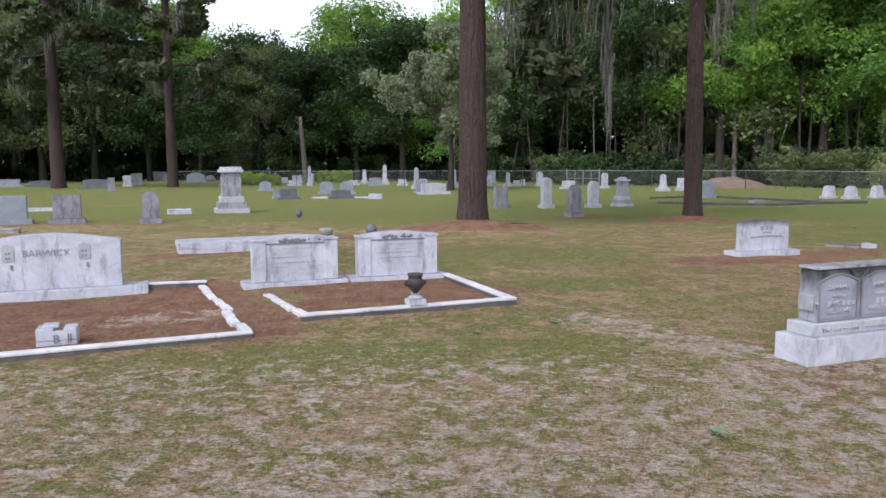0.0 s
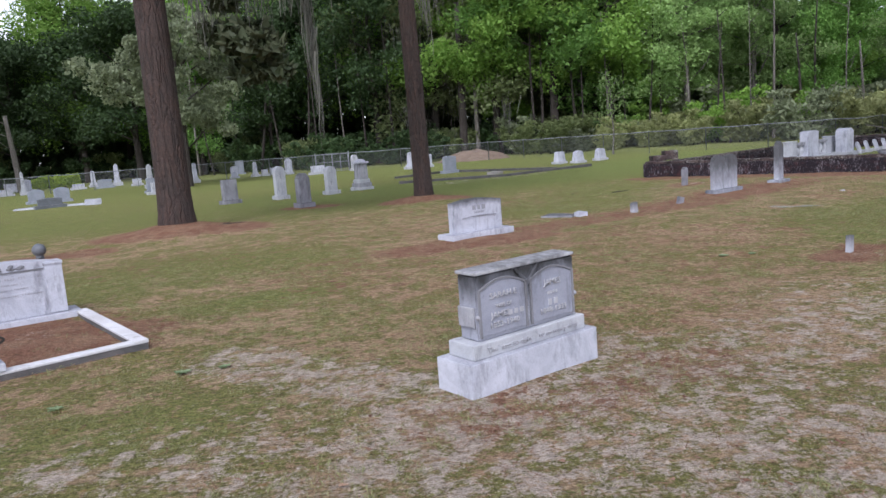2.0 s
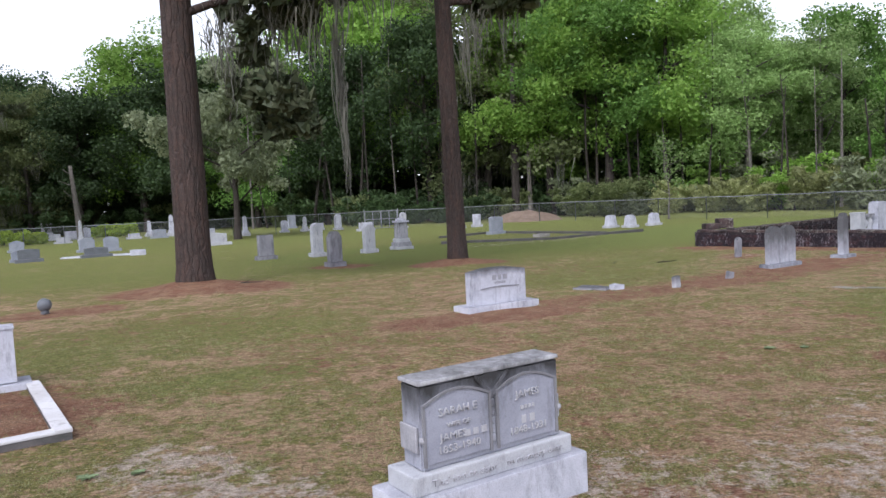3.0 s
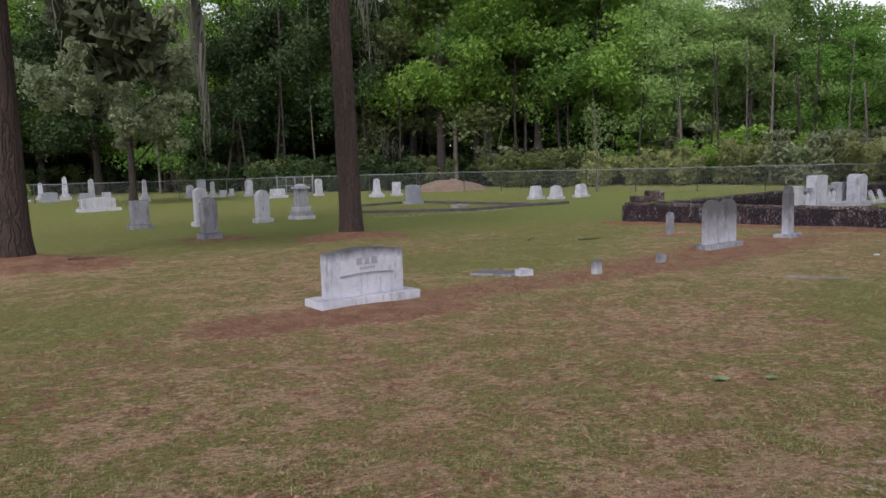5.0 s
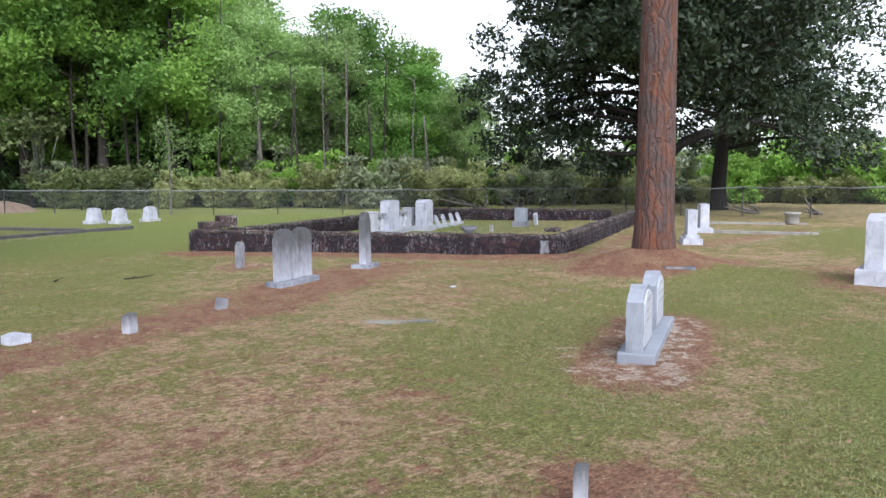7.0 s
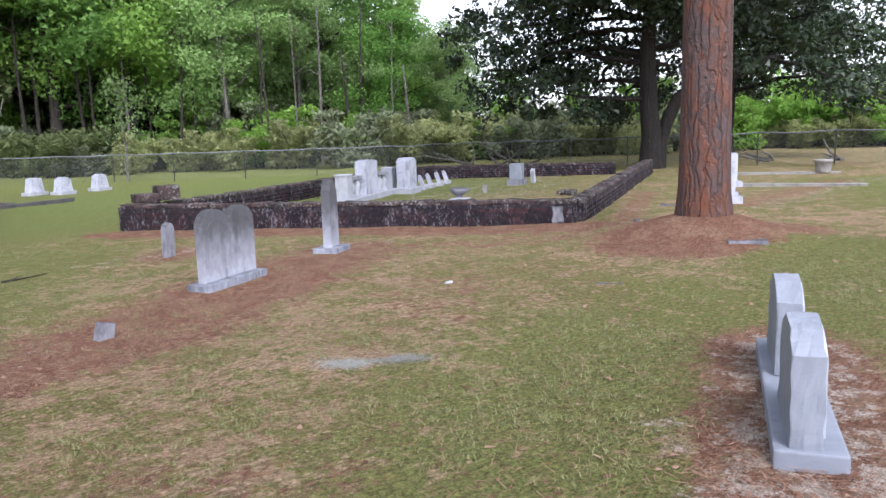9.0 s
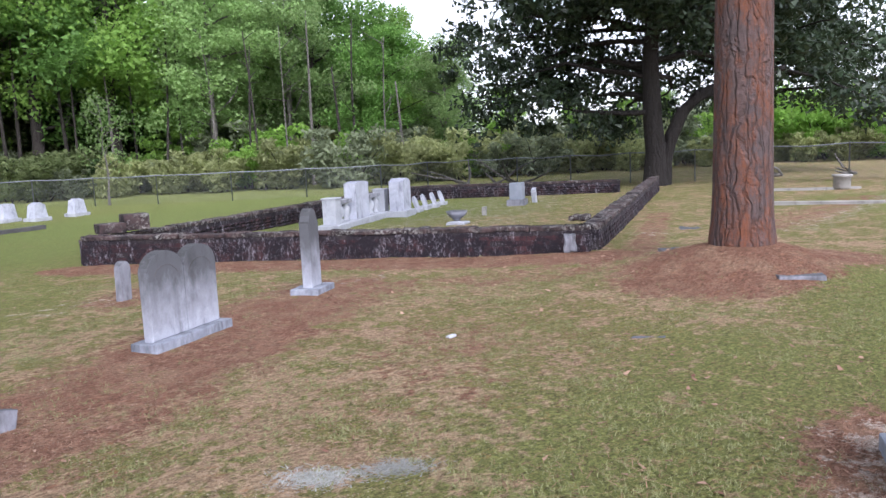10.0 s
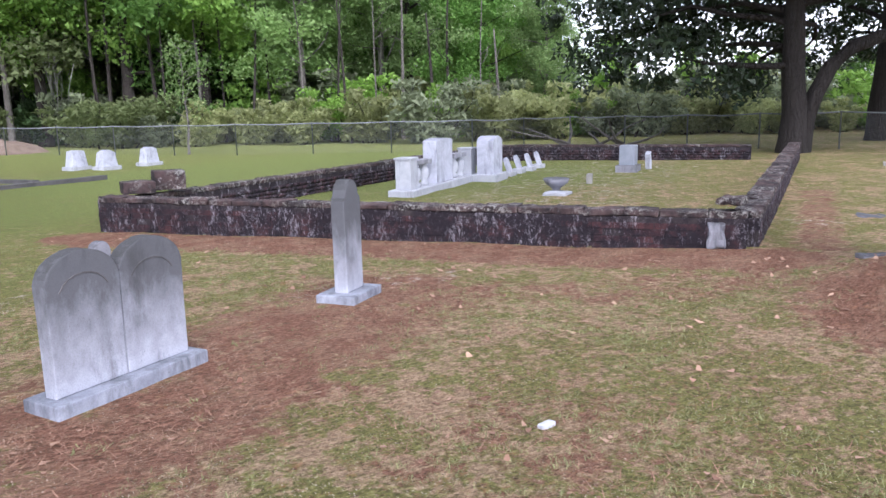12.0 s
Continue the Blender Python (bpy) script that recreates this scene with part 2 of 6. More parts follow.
LEAF_GREY = leaf_mat("pale_young_leaves", (0.15, 0.18, 0.105), (0.27, 0.31, 0.185), 0.42)
# woodland shade put into the leaf colour: a near-black copy of the green
LEAF_SHADE = leaf_mat("shade_coloured_leaves", (0.026, 0.052, 0.018), (0.055, 0.095, 0.03), 0.3)
# distance haze painted as a lighter, duller leaf colour
LEAF_HAZE = leaf_mat("haze_tinted_distant_leaves", (0.08, 0.12, 0.048), (0.125, 0.18, 0.078), 0.45)
LEAF_MAGNOLIA = leaf_mat("glossy_magnolia_leaves", (0.020, 0.036, 0.017), (0.054, 0.080, 0.042), 0.14, 0.38)
LEAF_HEDGE = leaf_mat("clipped_hedge_leaves", (0.20, 0.30, 0.02), (0.36, 0.48, 0.05), 0.3)
LEAF_WEED = leaf_mat("weed_leaves", (0.17, 0.23, 0.12), (0.29, 0.37, 0.21), 0.3)
NEEDLES = leaf_mat("pine_needles", (0.035, 0.05, 0.022), (0.075, 0.085, 0.045), 0.15)
MOSS = leaf_mat("spanish_moss", (0.15, 0.15, 0.13), (0.27, 0.27, 0.23), 0.3, 0.95)
MOSS_PALE = leaf_mat("bleached_moss", (0.22, 0.22, 0.20), (0.40, 0.40, 0.37), 0.3, 0.95)
GRASS = leaf_mat("grass_blades", (0.125, 0.138, 0.053), (0.33, 0.333, 0.153), 0.35)
STRAW = leaf_mat("dry_straw", (0.12, 0.055, 0.036), (0.40, 0.24, 0.162), 0.1, 0.9)
FALLEN = leaf_mat("fallen_leaves", (0.15, 0.07, 0.045), (0.40, 0.26, 0.18), 0.1, 0.8)

wire = Nodes("chain_link_fabric", 0.6, 0.4)
wire.done((0.40, 0.42, 0.43))
wt = wire.t.nodes.new("ShaderNodeBsdfTransparent")
wm = wire.t.nodes.new("ShaderNodeMixShader")
wm.inputs[0].default_value = 0.06
wire.link(wt.outputs[0], wm.inputs[1])
wire.link(wire.b.outputs[0], wm.inputs[2])
wire.link(wm.outputs[0], wire.out.inputs["Surface"])
FABRIC = wire.mat


def ground_mat():
    """Thin lawn over tan soil: dry litter, green tufts, pale sand and red pine straw, mixed at several scales."""
    n = Nodes("patchy_lawn", 0.95).world_co()
    grit, fine, tuft = n.noise(120.0, 5, 0.8), n.noise(38.0, 6, 0.8), n.noise(11.0, 5, 0.75)
    patch, big = n.noise(2.6, 5, 0.65), n.noise(0.45, 3)
    straw, sand, lush = n.attr("straw"), n.attr("sand"), n.attr("lush")
    green = n.mix(n.ramp(fine, 0.34, 0.66), (0.088, 0.09, 0.028), (0.385, 0.375, 0.13))
    bright = n.mix(n.ramp(fine, 0.34, 0.66), (0.098, 0.146, 0.039), (0.337, 0.425, 0.125))
    dry = n.mix(n.ramp(n.math("ADD", n.math("MULTIPLY", grit, 0.5), n.math("MULTIPLY", fine, 0.5)), 0.36, 0.64), (0.175, 0.102, 0.053), (0.80, 0.585, 0.385))
    level = n.math("ADD", n.math("MULTIPLY", tuft, 0.75), n.math("ADD", n.math("MULTIPLY", patch, 0.75), n.math("MULTIPLY", big, 0.3)))
    fac = n.math("ADD", level, n.math("MULTIPLY", lush, 0.2))
    c = n.mix(n.ramp(fac, 0.845, 0.92), dry, green)
    c = n.mix(n.math("MULTIPLY", lush, n.ramp(tuft, 0.26, 0.56)), c, bright)
    red = n.mix(n.ramp(n.noise(26.0, 7, 0.9, (1, 2.2, 1)), 0.36, 0.64), (0.095, 0.040, 0.026), (0.49, 0.258, 0.176))
    red = n.mix(n.math("MULTIPLY", n.ramp(patch, 0.45, 0.7), 0.5), red, dry)
    f = n.math("ADD", straw, n.math("ADD", n.math("MULTIPLY", n.math("SUBTRACT", n.noise(3.2, 6, 0.75), 0.5), 1.7), n.math("MULTIPLY", n.math("SUBTRACT", tuft, 0.5), 1.5)))
    c = n.mix(n.ramp(f, 0.40, 0.58), c, red)
    pale = n.mix(n.ramp(grit, 0.3, 0.66), (0.40, 0.31, 0.245), (0.86, 0.75, 0.65))
    f = n.math("ADD", sand, n.math("ADD", n.math("MULTIPLY", n.math("SUBTRACT", n.noise(5.0, 6, 0.8), 0.5), 1.9), n.math("MULTIPLY", n.math("SUBTRACT", fine, 0.5), 0.7)))
    c = n.mix(n.ramp(f, 0.56, 0.70), c, pale)
    c = n.mix(n.math("MULTIPLY", n.ramp(n.noise(17.0, 6, 0.85), 0.57, 0.68), 0.72), c, (0.05, 0.038, 0.018))
    mottle = n.ramp(n.noise(15.0, 6, 0.8, (1.0, 1.9, 1)), 0.36, 0.62)
    c = n.mix(n.math("MULTIPLY", n.math("SUBTRACT", 1.0, mottle), 0.62), c, (0.05, 0.036, 0.02))
    clods = n.ramp(n.noise(5.5, 6, 0.85, (1.0, 1.4, 1)), 0.56, 0.66)
    c = n.mix(n.math("MULTIPLY", clods, 0.34), c, (0.10, 0.062, 0.03))
    rust = n.math("MULTIPLY", n.ramp(n.noise(6.5, 6, 0.8, (1.0, 1.7, 1)), 0.57, 0.65), n.math("SUBTRACT", 1.0, lush))
    c = n.mix(n.math("MULTIPLY", rust, 0.5), c, (0.40, 0.20, 0.10))
    twigs = n.ramp(n.noise(10.0, 6, 0.82, (1.0, 2.4, 1)), 0.605, 0.655)
    c = n.mix(n.math("MULTIPLY", twigs, 0.7), c, (0.055, 0.038, 0.018))
    specks = n.ramp(n.noise(36.0, 5, 0.78, (1, 2.3, 1)), 0.560, 0.615)
    c = n.mix(n.math("MULTIPLY", specks, 0.82), c, (0.055, 0.04, 0.025))
    chips = n.math("MULTIPLY", n.ramp(n.noise(44.0, 4, 0.75, (2.0, 1, 1)), 0.595, 0.67), n.ramp(n.math("SUBTRACT", patch, n.math("MULTIPLY", lush, 0.3)), 0.38, 0.6))
    c = n.mix(n.math("MULTIPLY", chips, 0.9), c, (0.78, 0.65, 0.52))
    n.b.inputs["Specular IOR Level"].default_value = 0.08
    n.bump(n.math("ADD", fine, n.math("MULTIPLY", tuft, 0.8)), 0.04, 1.0)
    return n.done(c)


LAWN = ground_mat()


# ---- builders ----
def mesh_of(name, bm, mat):
    me = bpy.data.meshes.new(name)
    bm.to_mesh(me)
    bm.free()
    if mat:
        me.materials.append(mat)
    return me


def part(name, bm, mat, parent, label=""):
    ob = new(name, mesh_of(name, bm, mat))
    ob.parent = parent
    return tagged(ob, label)


def thing(name, m, label, category, group=""):
    ob = new(name)
    ob.empty_display_size = 0.2
    ob.matrix_basis = m
    return tagged(ob, label, category, group)


def smoothstep(a, b, x):
    s = np.clip((x - a) / (b - a), 0, 1)
    return s * s * (3 - 2 * s)


MOUNDS = ((-1.9, 19.8, 1.7, 0.25), (4.1, 22.9, 1.3, 0.16), (15.95, 15.5, 1.6, 0.35), (-2.6, 10.0, 5.0, 0.08), (16.4, 17.6, 1.6, 0.03), (-37, 53, 2.5, 0.2), (-29, 55, 2.5, 0.2))


def ground_z(x, y):
    """Height of the lawn: flat, falling gently to the back, with mounds round the pines."""
    z = -0.2 * smoothstep(14, 40, np.asarray(y, float))
    for mx, my, r, h in MOUNDS:
        z = z + h * np.exp(-((x - mx) ** 2 + (y - my) ** 2) / (0.45 * r * r))
    return z


def at(x, y, rot=0.0, dz=0.0):
    return pose(x, y, float(ground_z(x, y)) + dz, 0, 0, rot)


def box(bm, x0, x1, y0, y1, z0, z1, bevel=0.008, top=1.0):
    """A block with slightly rounded edges; top narrows its upper face."""
    got = bmesh.ops.create_cube(bm, size=1.0)["verts"]
    cx, cy = (x0 + x1) / 2, (y0 + y1) / 2
    for v in got:
        k = top if v.co.z > 0 else 1.0
        v.co = Vector((cx + v.co.x * (x1 - x0) * k, cy + v.co.y * (y1 - y0) * k, z0 if v.co.z < 0 else z1))
    if bevel:
        edges = list({e for v in got for e in v.link_edges})
        bmesh.ops.bevel(bm, geom=edges, offset=bevel, segments=2, affect="EDGES", profile=0.6)
    return bm


def outline(style, w, h):
    """The front outline of a stone, from bottom left round to bottom right."""
    a = w / 2
    if style == "round":
        arc = [(-a * math.cos(t), h - a + a * math.sin(t)) for t in np.linspace(0, math.pi, 15)]
    elif style == "arch":
        r = 0.16 * w
        arc = [(-a + w * t, h - r + r * math.sin(math.pi * t)) for t in np.linspace(0, 1, 13)]
    elif style == "tall_arch":
        r = 0.36 * w
        arc = [(-a * math.cos(t), h - r + r * math.sin(t)) for t in np.linspace(0, math.pi, 15)]
    elif style == "low_arch":
        arc = [(-a + w * t, h - 0.05 * w * (1 - math.sin(math.pi * t))) for t in np.linspace(0, 1, 13)]
    elif style == "serp":
        arc = [(-a, h * 0.86), (-a * 0.94, h * 0.885), (-a * 0.56, h * 0.92), (-a * 0.53, h * 0.95)]
        arc += [(a * 0.53 * t, h * 0.95 + h * 0.05 * math.cos(t * math.pi / 2)) for t in np.linspace(-0.9, 0.9, 9)]
        arc += [(a * 0.53, h * 0.95), (a * 0.56, h * 0.92), (a * 0.94, h * 0.885), (a, h * 0.86)]
    elif style == "gable":
        arc = [(-a, h * 0.88), (-a * 0.3, h), (a * 0.3, h), (a, h * 0.88)]
    elif style == "shoulder":
        arc = [(-a, h * 0.82), (-a * 0.8, h * 0.84)]
        arc += [(-a * 0.8 * math.cos(t), h * 0.84 + h * 0.16 * math.sin(t)) for t in np.linspace(0.1, math.pi - 0.1, 9)]
        arc += [(a * 0.8, h * 0.84), (a, h * 0.82)]
    else:
        arc = [(-a, h), (a, h)]
    return [(-a, 0)] + arc + [(a, 0)]


def slab(bm, style, w, d, h, z0=0.0, x=0.0, y=0.0, bevel=0.01, batter=1.0):
    """An upright slab with the outline of that style, its front towards -y; batter narrows its top."""
    pts = outline(style, w, h)
    def ring(yy):
        return [bm.verts.new((x + px * (1 - (1 - batter) * pz / h), y + yy * (1 - (1 - batter) * pz / h), z0 + pz)) for px, pz in pts]
    f, b = ring(-d / 2), ring(d / 2)
    faces = [bm.faces.new(f), bm.faces.new(b[::-1])]
    for i in range(len(pts)):
        j = (i + 1) % len(pts)
        faces.append(bm.faces.new((f[j], f[i], b[i], b[j])))
    if bevel:
        rim = [e for fa in faces[:2] for e in fa.edges]
        bmesh.ops.bevel(bm, geom=rim, offset=bevel, segments=2, affect="EDGES", profile=0.6)
    bmesh.ops.recalc_face_normals(bm, faces=bm.faces[:])
    return bm


def lathe(bm, profile, n=20, x=0.0, y=0.0):
    """A turned shape from (radius, height) pairs."""
    rings = [[bm.verts.new((x + r * math.cos(2 * math.pi * i / n), y + r * math.sin(2 * math.pi * i / n), z)) for i in range(n)] for r, z in profile]
    for a, b in zip(rings, rings[1:]):
        for i in range(n):
            bm.faces.new((a[i], a[(i + 1) % n], b[(i + 1) % n], b[i]))
    bm.faces.new(rings[0][::-1])
    bm.faces.new(rings[-1])
    for f in bm.faces:
        f.smooth = len(f.verts) == 4
    return bm


def rough_up(bm, amount, scale, seed=0.0):
    for v in bm.verts:
        v.co += noise.noise_vector(v.co * scale + Vector((seed, seed * 1.7, 0))) * amount
    return bm


def text_mesh(words, size, depth=0.004, align="CENTER"):
    cu = bpy.data.curves.new("lettering", "FONT")
    cu.body, cu.size, cu.extrude, cu.align_x, cu.resolution_u = words, size, depth, align, 2
    ob = new("lettering", cu)
    me = bpy.data.meshes.new_from_object(ob.evaluated_get(bpy.context.evaluated_depsgraph_get()))
    bpy.data.objects.remove(ob)
    bm = bmesh.new()
    bm.from_mesh(me)
    bpy.data.meshes.remove(me)
    return bm


def lettering(words, size, x, y, z, parent, mat, lean=0.0):
    """Words on the front of a stone, upright, facing -y."""
    bm = text_mesh(words, size)
    ob = part("lettering", bm, mat, parent)
    ob.matrix_basis = pose(x, y, z, 90 - lean, 0, 0)
    return tagged(ob, kind="stuff")


def bars(rows, y, parent, mat):
    """Lines of worn writing that cannot be read: (x, z, width, height) each."""
    for x, z, w, h in rows:
        k = max(2, int(w / (h * 1.1)))
        bm = bmesh.new()
        rnd = random.Random(int(x * 100 + z * 1000))
        for i in range(k):
            if rnd.random() < 0.85:
                cx = x - w / 2 + (i + 0.5) * w / k
                ww = w / k * rnd.uniform(0.45, 0.75)
                box(bm, cx - ww / 2, cx + ww / 2, y - 0.003, y + 0.004, z - h / 2, z + h / 2, 0)
        tagged(part("worn_inscription", bm, mat, parent), kind="stuff")


# ---- ground ----
def value_noise(x, y, scale, seed):
    """Smooth noise from 0 to 1 on arrays, for soil patches."""
    rng = np.random.RandomState(seed)
    grid = rng.rand(256, 256)
    px, py = x * scale + 40.3, y * scale + 71.9
    ix, iy = np.floor(px).astype(int), np.floor(py).astype(int)
    fx, fy = px - ix, py - iy
    fx, fy = fx * fx * (3 - 2 * fx), fy * fy * (3 - 2 * fy)
    g = lambda a, b: grid[a % 256, b % 256]
    return (g(ix, iy) * (1 - fx) + g(ix + 1, iy) * fx) * (1 - fy) + (g(ix, iy + 1) * (1 - fx) + g(ix + 1, iy + 1) * fx) * fy


def along(x, y, ax, ay, bx, by):
    """Distance of points from a stretch of line."""
    dx, dy = bx - ax, by - ay
    k = np.clip(((x - ax) * dx + (y - ay) * dy) / (dx * dx + dy * dy), 0, 1)
    return np.hypot(x - ax - k * dx, y - ay - k * dy)


# pine straw and bare red soil: stretches (ax, ay, bx, by, half width, strength)
STRAW_BEDS = (
    (-2.5, 19.6, -1.1, 19.8, 1.15, 1.3), (3.7, 22.8, 4.6, 22.9, 0.8, 1.3), (15.1, 15.4, 16.8, 15.4, 1.0, 1.3),
    (4.3, 14.2, 8.6, 16.4, 0.6, 0.66), (8.4, 16.2, 12.4, 18.7, 0.9, 0.72), (12.6, 18.3, 16.0, 16.4, 0.5, 0.48),
    (10.95, 23.9, 15.85, 17.35, 0.5, 1.05), (2.6, 13.4, 4.6, 14.0, 0.6, 0.8), (9.6, 11.3, 11.6, 12.4, 0.55, 0.85),
    (7.2, 9.8, 7.7, 10.0, 0.42, 0.8), (2.2, 6.4, 3.9, 7.0, 0.45, 0.5), (-4.6, 7.0, -7.6, 7.4, 1.1, 0.8),
    (-3.0, 7.4, -4.6, 9.4, 0.8, 0.8), (-1.2, 9.6, -2.6, 10.0, 1.0, 0.85), (-2.2, 8.5, -1.5, 8.9, 0.6, 0.85), (-4.2, 7.6, -6.0, 8.3, 0.7, 0.8),
    (-4.0, 17.0, -3.2, 17.3, 0.7, 0.8), (0.8, 24.5, 1.2, 24.3, 0.7, 0.9), (-37, 53, -36, 53, 2.6, 1.0), (-29, 55, -28, 55, 2.6, 1.0),
    (-14.6, 19.4, -10.8, 20.4, 0.7, 0.5), (-6.8, 13.0, -5.2, 14.0, 0.45, 0.7), (2.0, 12.0, 7.0, 12.5, 2.0, 0.37), (-2.0, 14.5, 3.0, 16.5, 1.8, 0.30), (9.0, 15.0, 13.0, 16.0, 1.5, 0.20),
    (10.6, 15.0, 11.6, 15.8, 0.7, 0.40), (16.6, 17.3, 22.0, 20.4, 0.3, 0.55), (4.0, 9.0, 7.0, 12.0, 1.6, 0.33), (2.0, 19.0, 6.0, 20.0, 1.6, 0.34), (18, 13, 16, 12.2, 0.8, 0.5),
    (20.0, 17.2, 27.0, 18.0, 0.6, 0.5), (-11.5, 25.8, -10.5, 26.0, 0.8, 0.6), (-0.5, 29.0, 2.5, 30.4, 0.8, 0.3), (10.4, 20.2, 10.8, 20.6, 0.5, 0.6),
)
SAND_BEDS = (
    (2.1, 6.45, 3.6, 7.15, 0.5, 0.60), (0.6, 8.2, 2.0, 7.0, 0.5, 0.64),     (0.6, 8.3, 2.0, 6.9, 0.55, 0.62), (3.4, 6.4, 5.6, 7.6, 0.9, 0.58), (-0.5, 3.0, 3.0, 5.0, 2.6, 0.61), (-4, 4.6, 1, 5.6, 1.8, 0.56), (2.0, 1.0, 5.0, 4.5, 1.8, 0.56),
    (4.0, 5.0, 6.0, 8.0, 1.4, 0.50), (-3.0, 3.5, 0.0, 6.0, 1.3, 0.34), (9.4, 11.75, 9.9, 12.2, 0.25, 0.5), (7.3, 9.7, 7.6, 9.8, 0.2, 0.5), (9.6, 11.3, 11.6, 12.4, 0.55, 0.62),
    (11.8, 19.0, 13.2, 19.0, 0.4, 0.45), (-4.2, 7.6, -3.5, 8.0, 0.4, 0.6), (-2.2, 9.6, -1.6, 9.8, 0.5, 0.42), (6.0, 15.4, 8.0, 16.2, 0.3, 0.4), (9.5, 20.3, 11.0, 20.6, 0.4, 0.5),
    (15.8, 21.8, 25.0, 27.3, 2.6, 0.46), (20, 16.6, 28, 17.6, 0.5, 0.5), (6.0, 31.0, 10.0, 33.0, 1.2, 0.5), (1.6, 6.0, 2.1, 6.6, 0.45, 0.66), (2.0, 6.8, 3.6, 7.6, 0.5, 0.6), (17.5, 20.3, 18.6, 18.2, 0.35, 0.5),
)
LUSH_BEDS = ((-60, 62, 20, 58, 26, 0.75), (-16, 26, 4, 27, 5.0, 0.6), (2, 30, 20, 30, 5.5, 0.9), (-10, 34, 6, 36, 6.0, 0.55), (14, 33, 22, 38, 5.0, 1.0), (22, 13, 27, 17, 2.0, 0.5), (-30, 40, 0, 44, 6, 0.6),
             (13, 12.5, 16, 13.5, 1.0, 0.5), (6, 18, 9, 22, 1.5, 0.45), (-2, 13, 0, 14, 1.5, 0.4), (9.2, 8.6, 12.5, 10.0, 1.1, 0.65), (9.4, 13.0, 12.5, 13.6, 0.8, 0.40), (8.4, 11.2, 9.0, 12.4, 0.7, 0.45), (0.4, 7.0, -2.2, 6.2, 0.5, 0.35), (16, 30, 26, 36, 3.0, 0.8), (0.2, 10.5, 1.2, 11.0, 0.4, 0.5))


def beds(x, y, table, soft=1.6):
    f = np.zeros_like(x)
    for ax, ay, bx, by, r, k in table:
        f = np.maximum(f, k * smoothstep(r * soft, r * 0.45, along(x, y, ax, ay, bx, by)))
    return f


def axis_steps(a, b, fine0, fine1, step):
    mid = np.arange(fine0, fine1 + step / 2, step)
    lo = fine0 - np.cumsum(step * 1.35 ** np.arange(1, 40))
    hi = fine1 + np.cumsum(step * 1.35 ** np.arange(1, 40))
    return np.concatenate([lo[lo > a][::-1], mid, hi[hi < b]])


gx, gy = axis_steps(-900, 900, -9, 30, 0.16), axis_steps(-700, 1200, 1, 34, 0.16)
X, Y = np.meshgrid(gx, gy)
Z = ground_z(X, Y) + 0.03 * (value_noise(X, Y, 1.3, 1) - 0.5) + 0.012 * (value_noise(X, Y, 4.0, 2) - 0.5)
ny, nx = X.shape
idx = np.arange(nx * ny).reshape(ny, nx)
quads = np.stack([idx[:-1, :-1], idx[:-1, 1:], idx[1:, 1:], idx[1:, :-1]], -1).reshape(-1, 4)


def fast_mesh(name, verts, faces, mat):
    """A mesh from arrays of corners and of four-cornered faces."""
    me = bpy.data.meshes.new(name)
    me.vertices.add(len(verts))
    me.vertices.foreach_set("co", np.asarray(verts, np.float32).ravel())
    k = faces.shape[1]
    me.loops.add(faces.size)
    me.loops.foreach_set("vertex_index", faces.astype(np.int32).ravel())
    me.polygons.add(len(faces))
    me.polygons.foreach_set("loop_start", np.arange(0, faces.size, k, dtype=np.int32))
    me.update(calc_edges=True)
    me.materials.append(mat)
    return me


me = fast_mesh("ground", np.stack([X, Y, Z], -1).reshape(-1, 3), quads, LAWN)
for key, table in (("straw", STRAW_BEDS), ("sand", SAND_BEDS), ("lush", LUSH_BEDS)):
    layer = me.attributes.new(key, "FLOAT", "POINT")
    layer.data.foreach_set("value", beds(X, Y, table).astype(np.float32).ravel())
me.polygons.foreach_set("use_smooth", np.ones(len(quads), bool))
tagged(new("ground", me), "patchy cemetery lawn with sand and red pine straw", "ground", kind="structure")


# ---- brick-walled plot ----
PA, PB, PC, PD = (Vector(p) for p in ((11.35, 24.5, 0), (16.23, 17.90, 0), (28.85, 24.95, 0), (24.0, 31.8, 0)))
BRICK_L, BRICK_H, JOINT = 0.205, 0.064, 0.010


def brick_mesh():
    bm = bmesh.new()
    box(bm, -BRICK_L / 2, BRICK_L / 2, -0.05, 0.05, 0, BRICK_H, 0)
    rough_up(bm, 0.004, 9.0)
    return mesh_of("brick", bm, BRICK)


BRICK_MESH = brick_mesh()


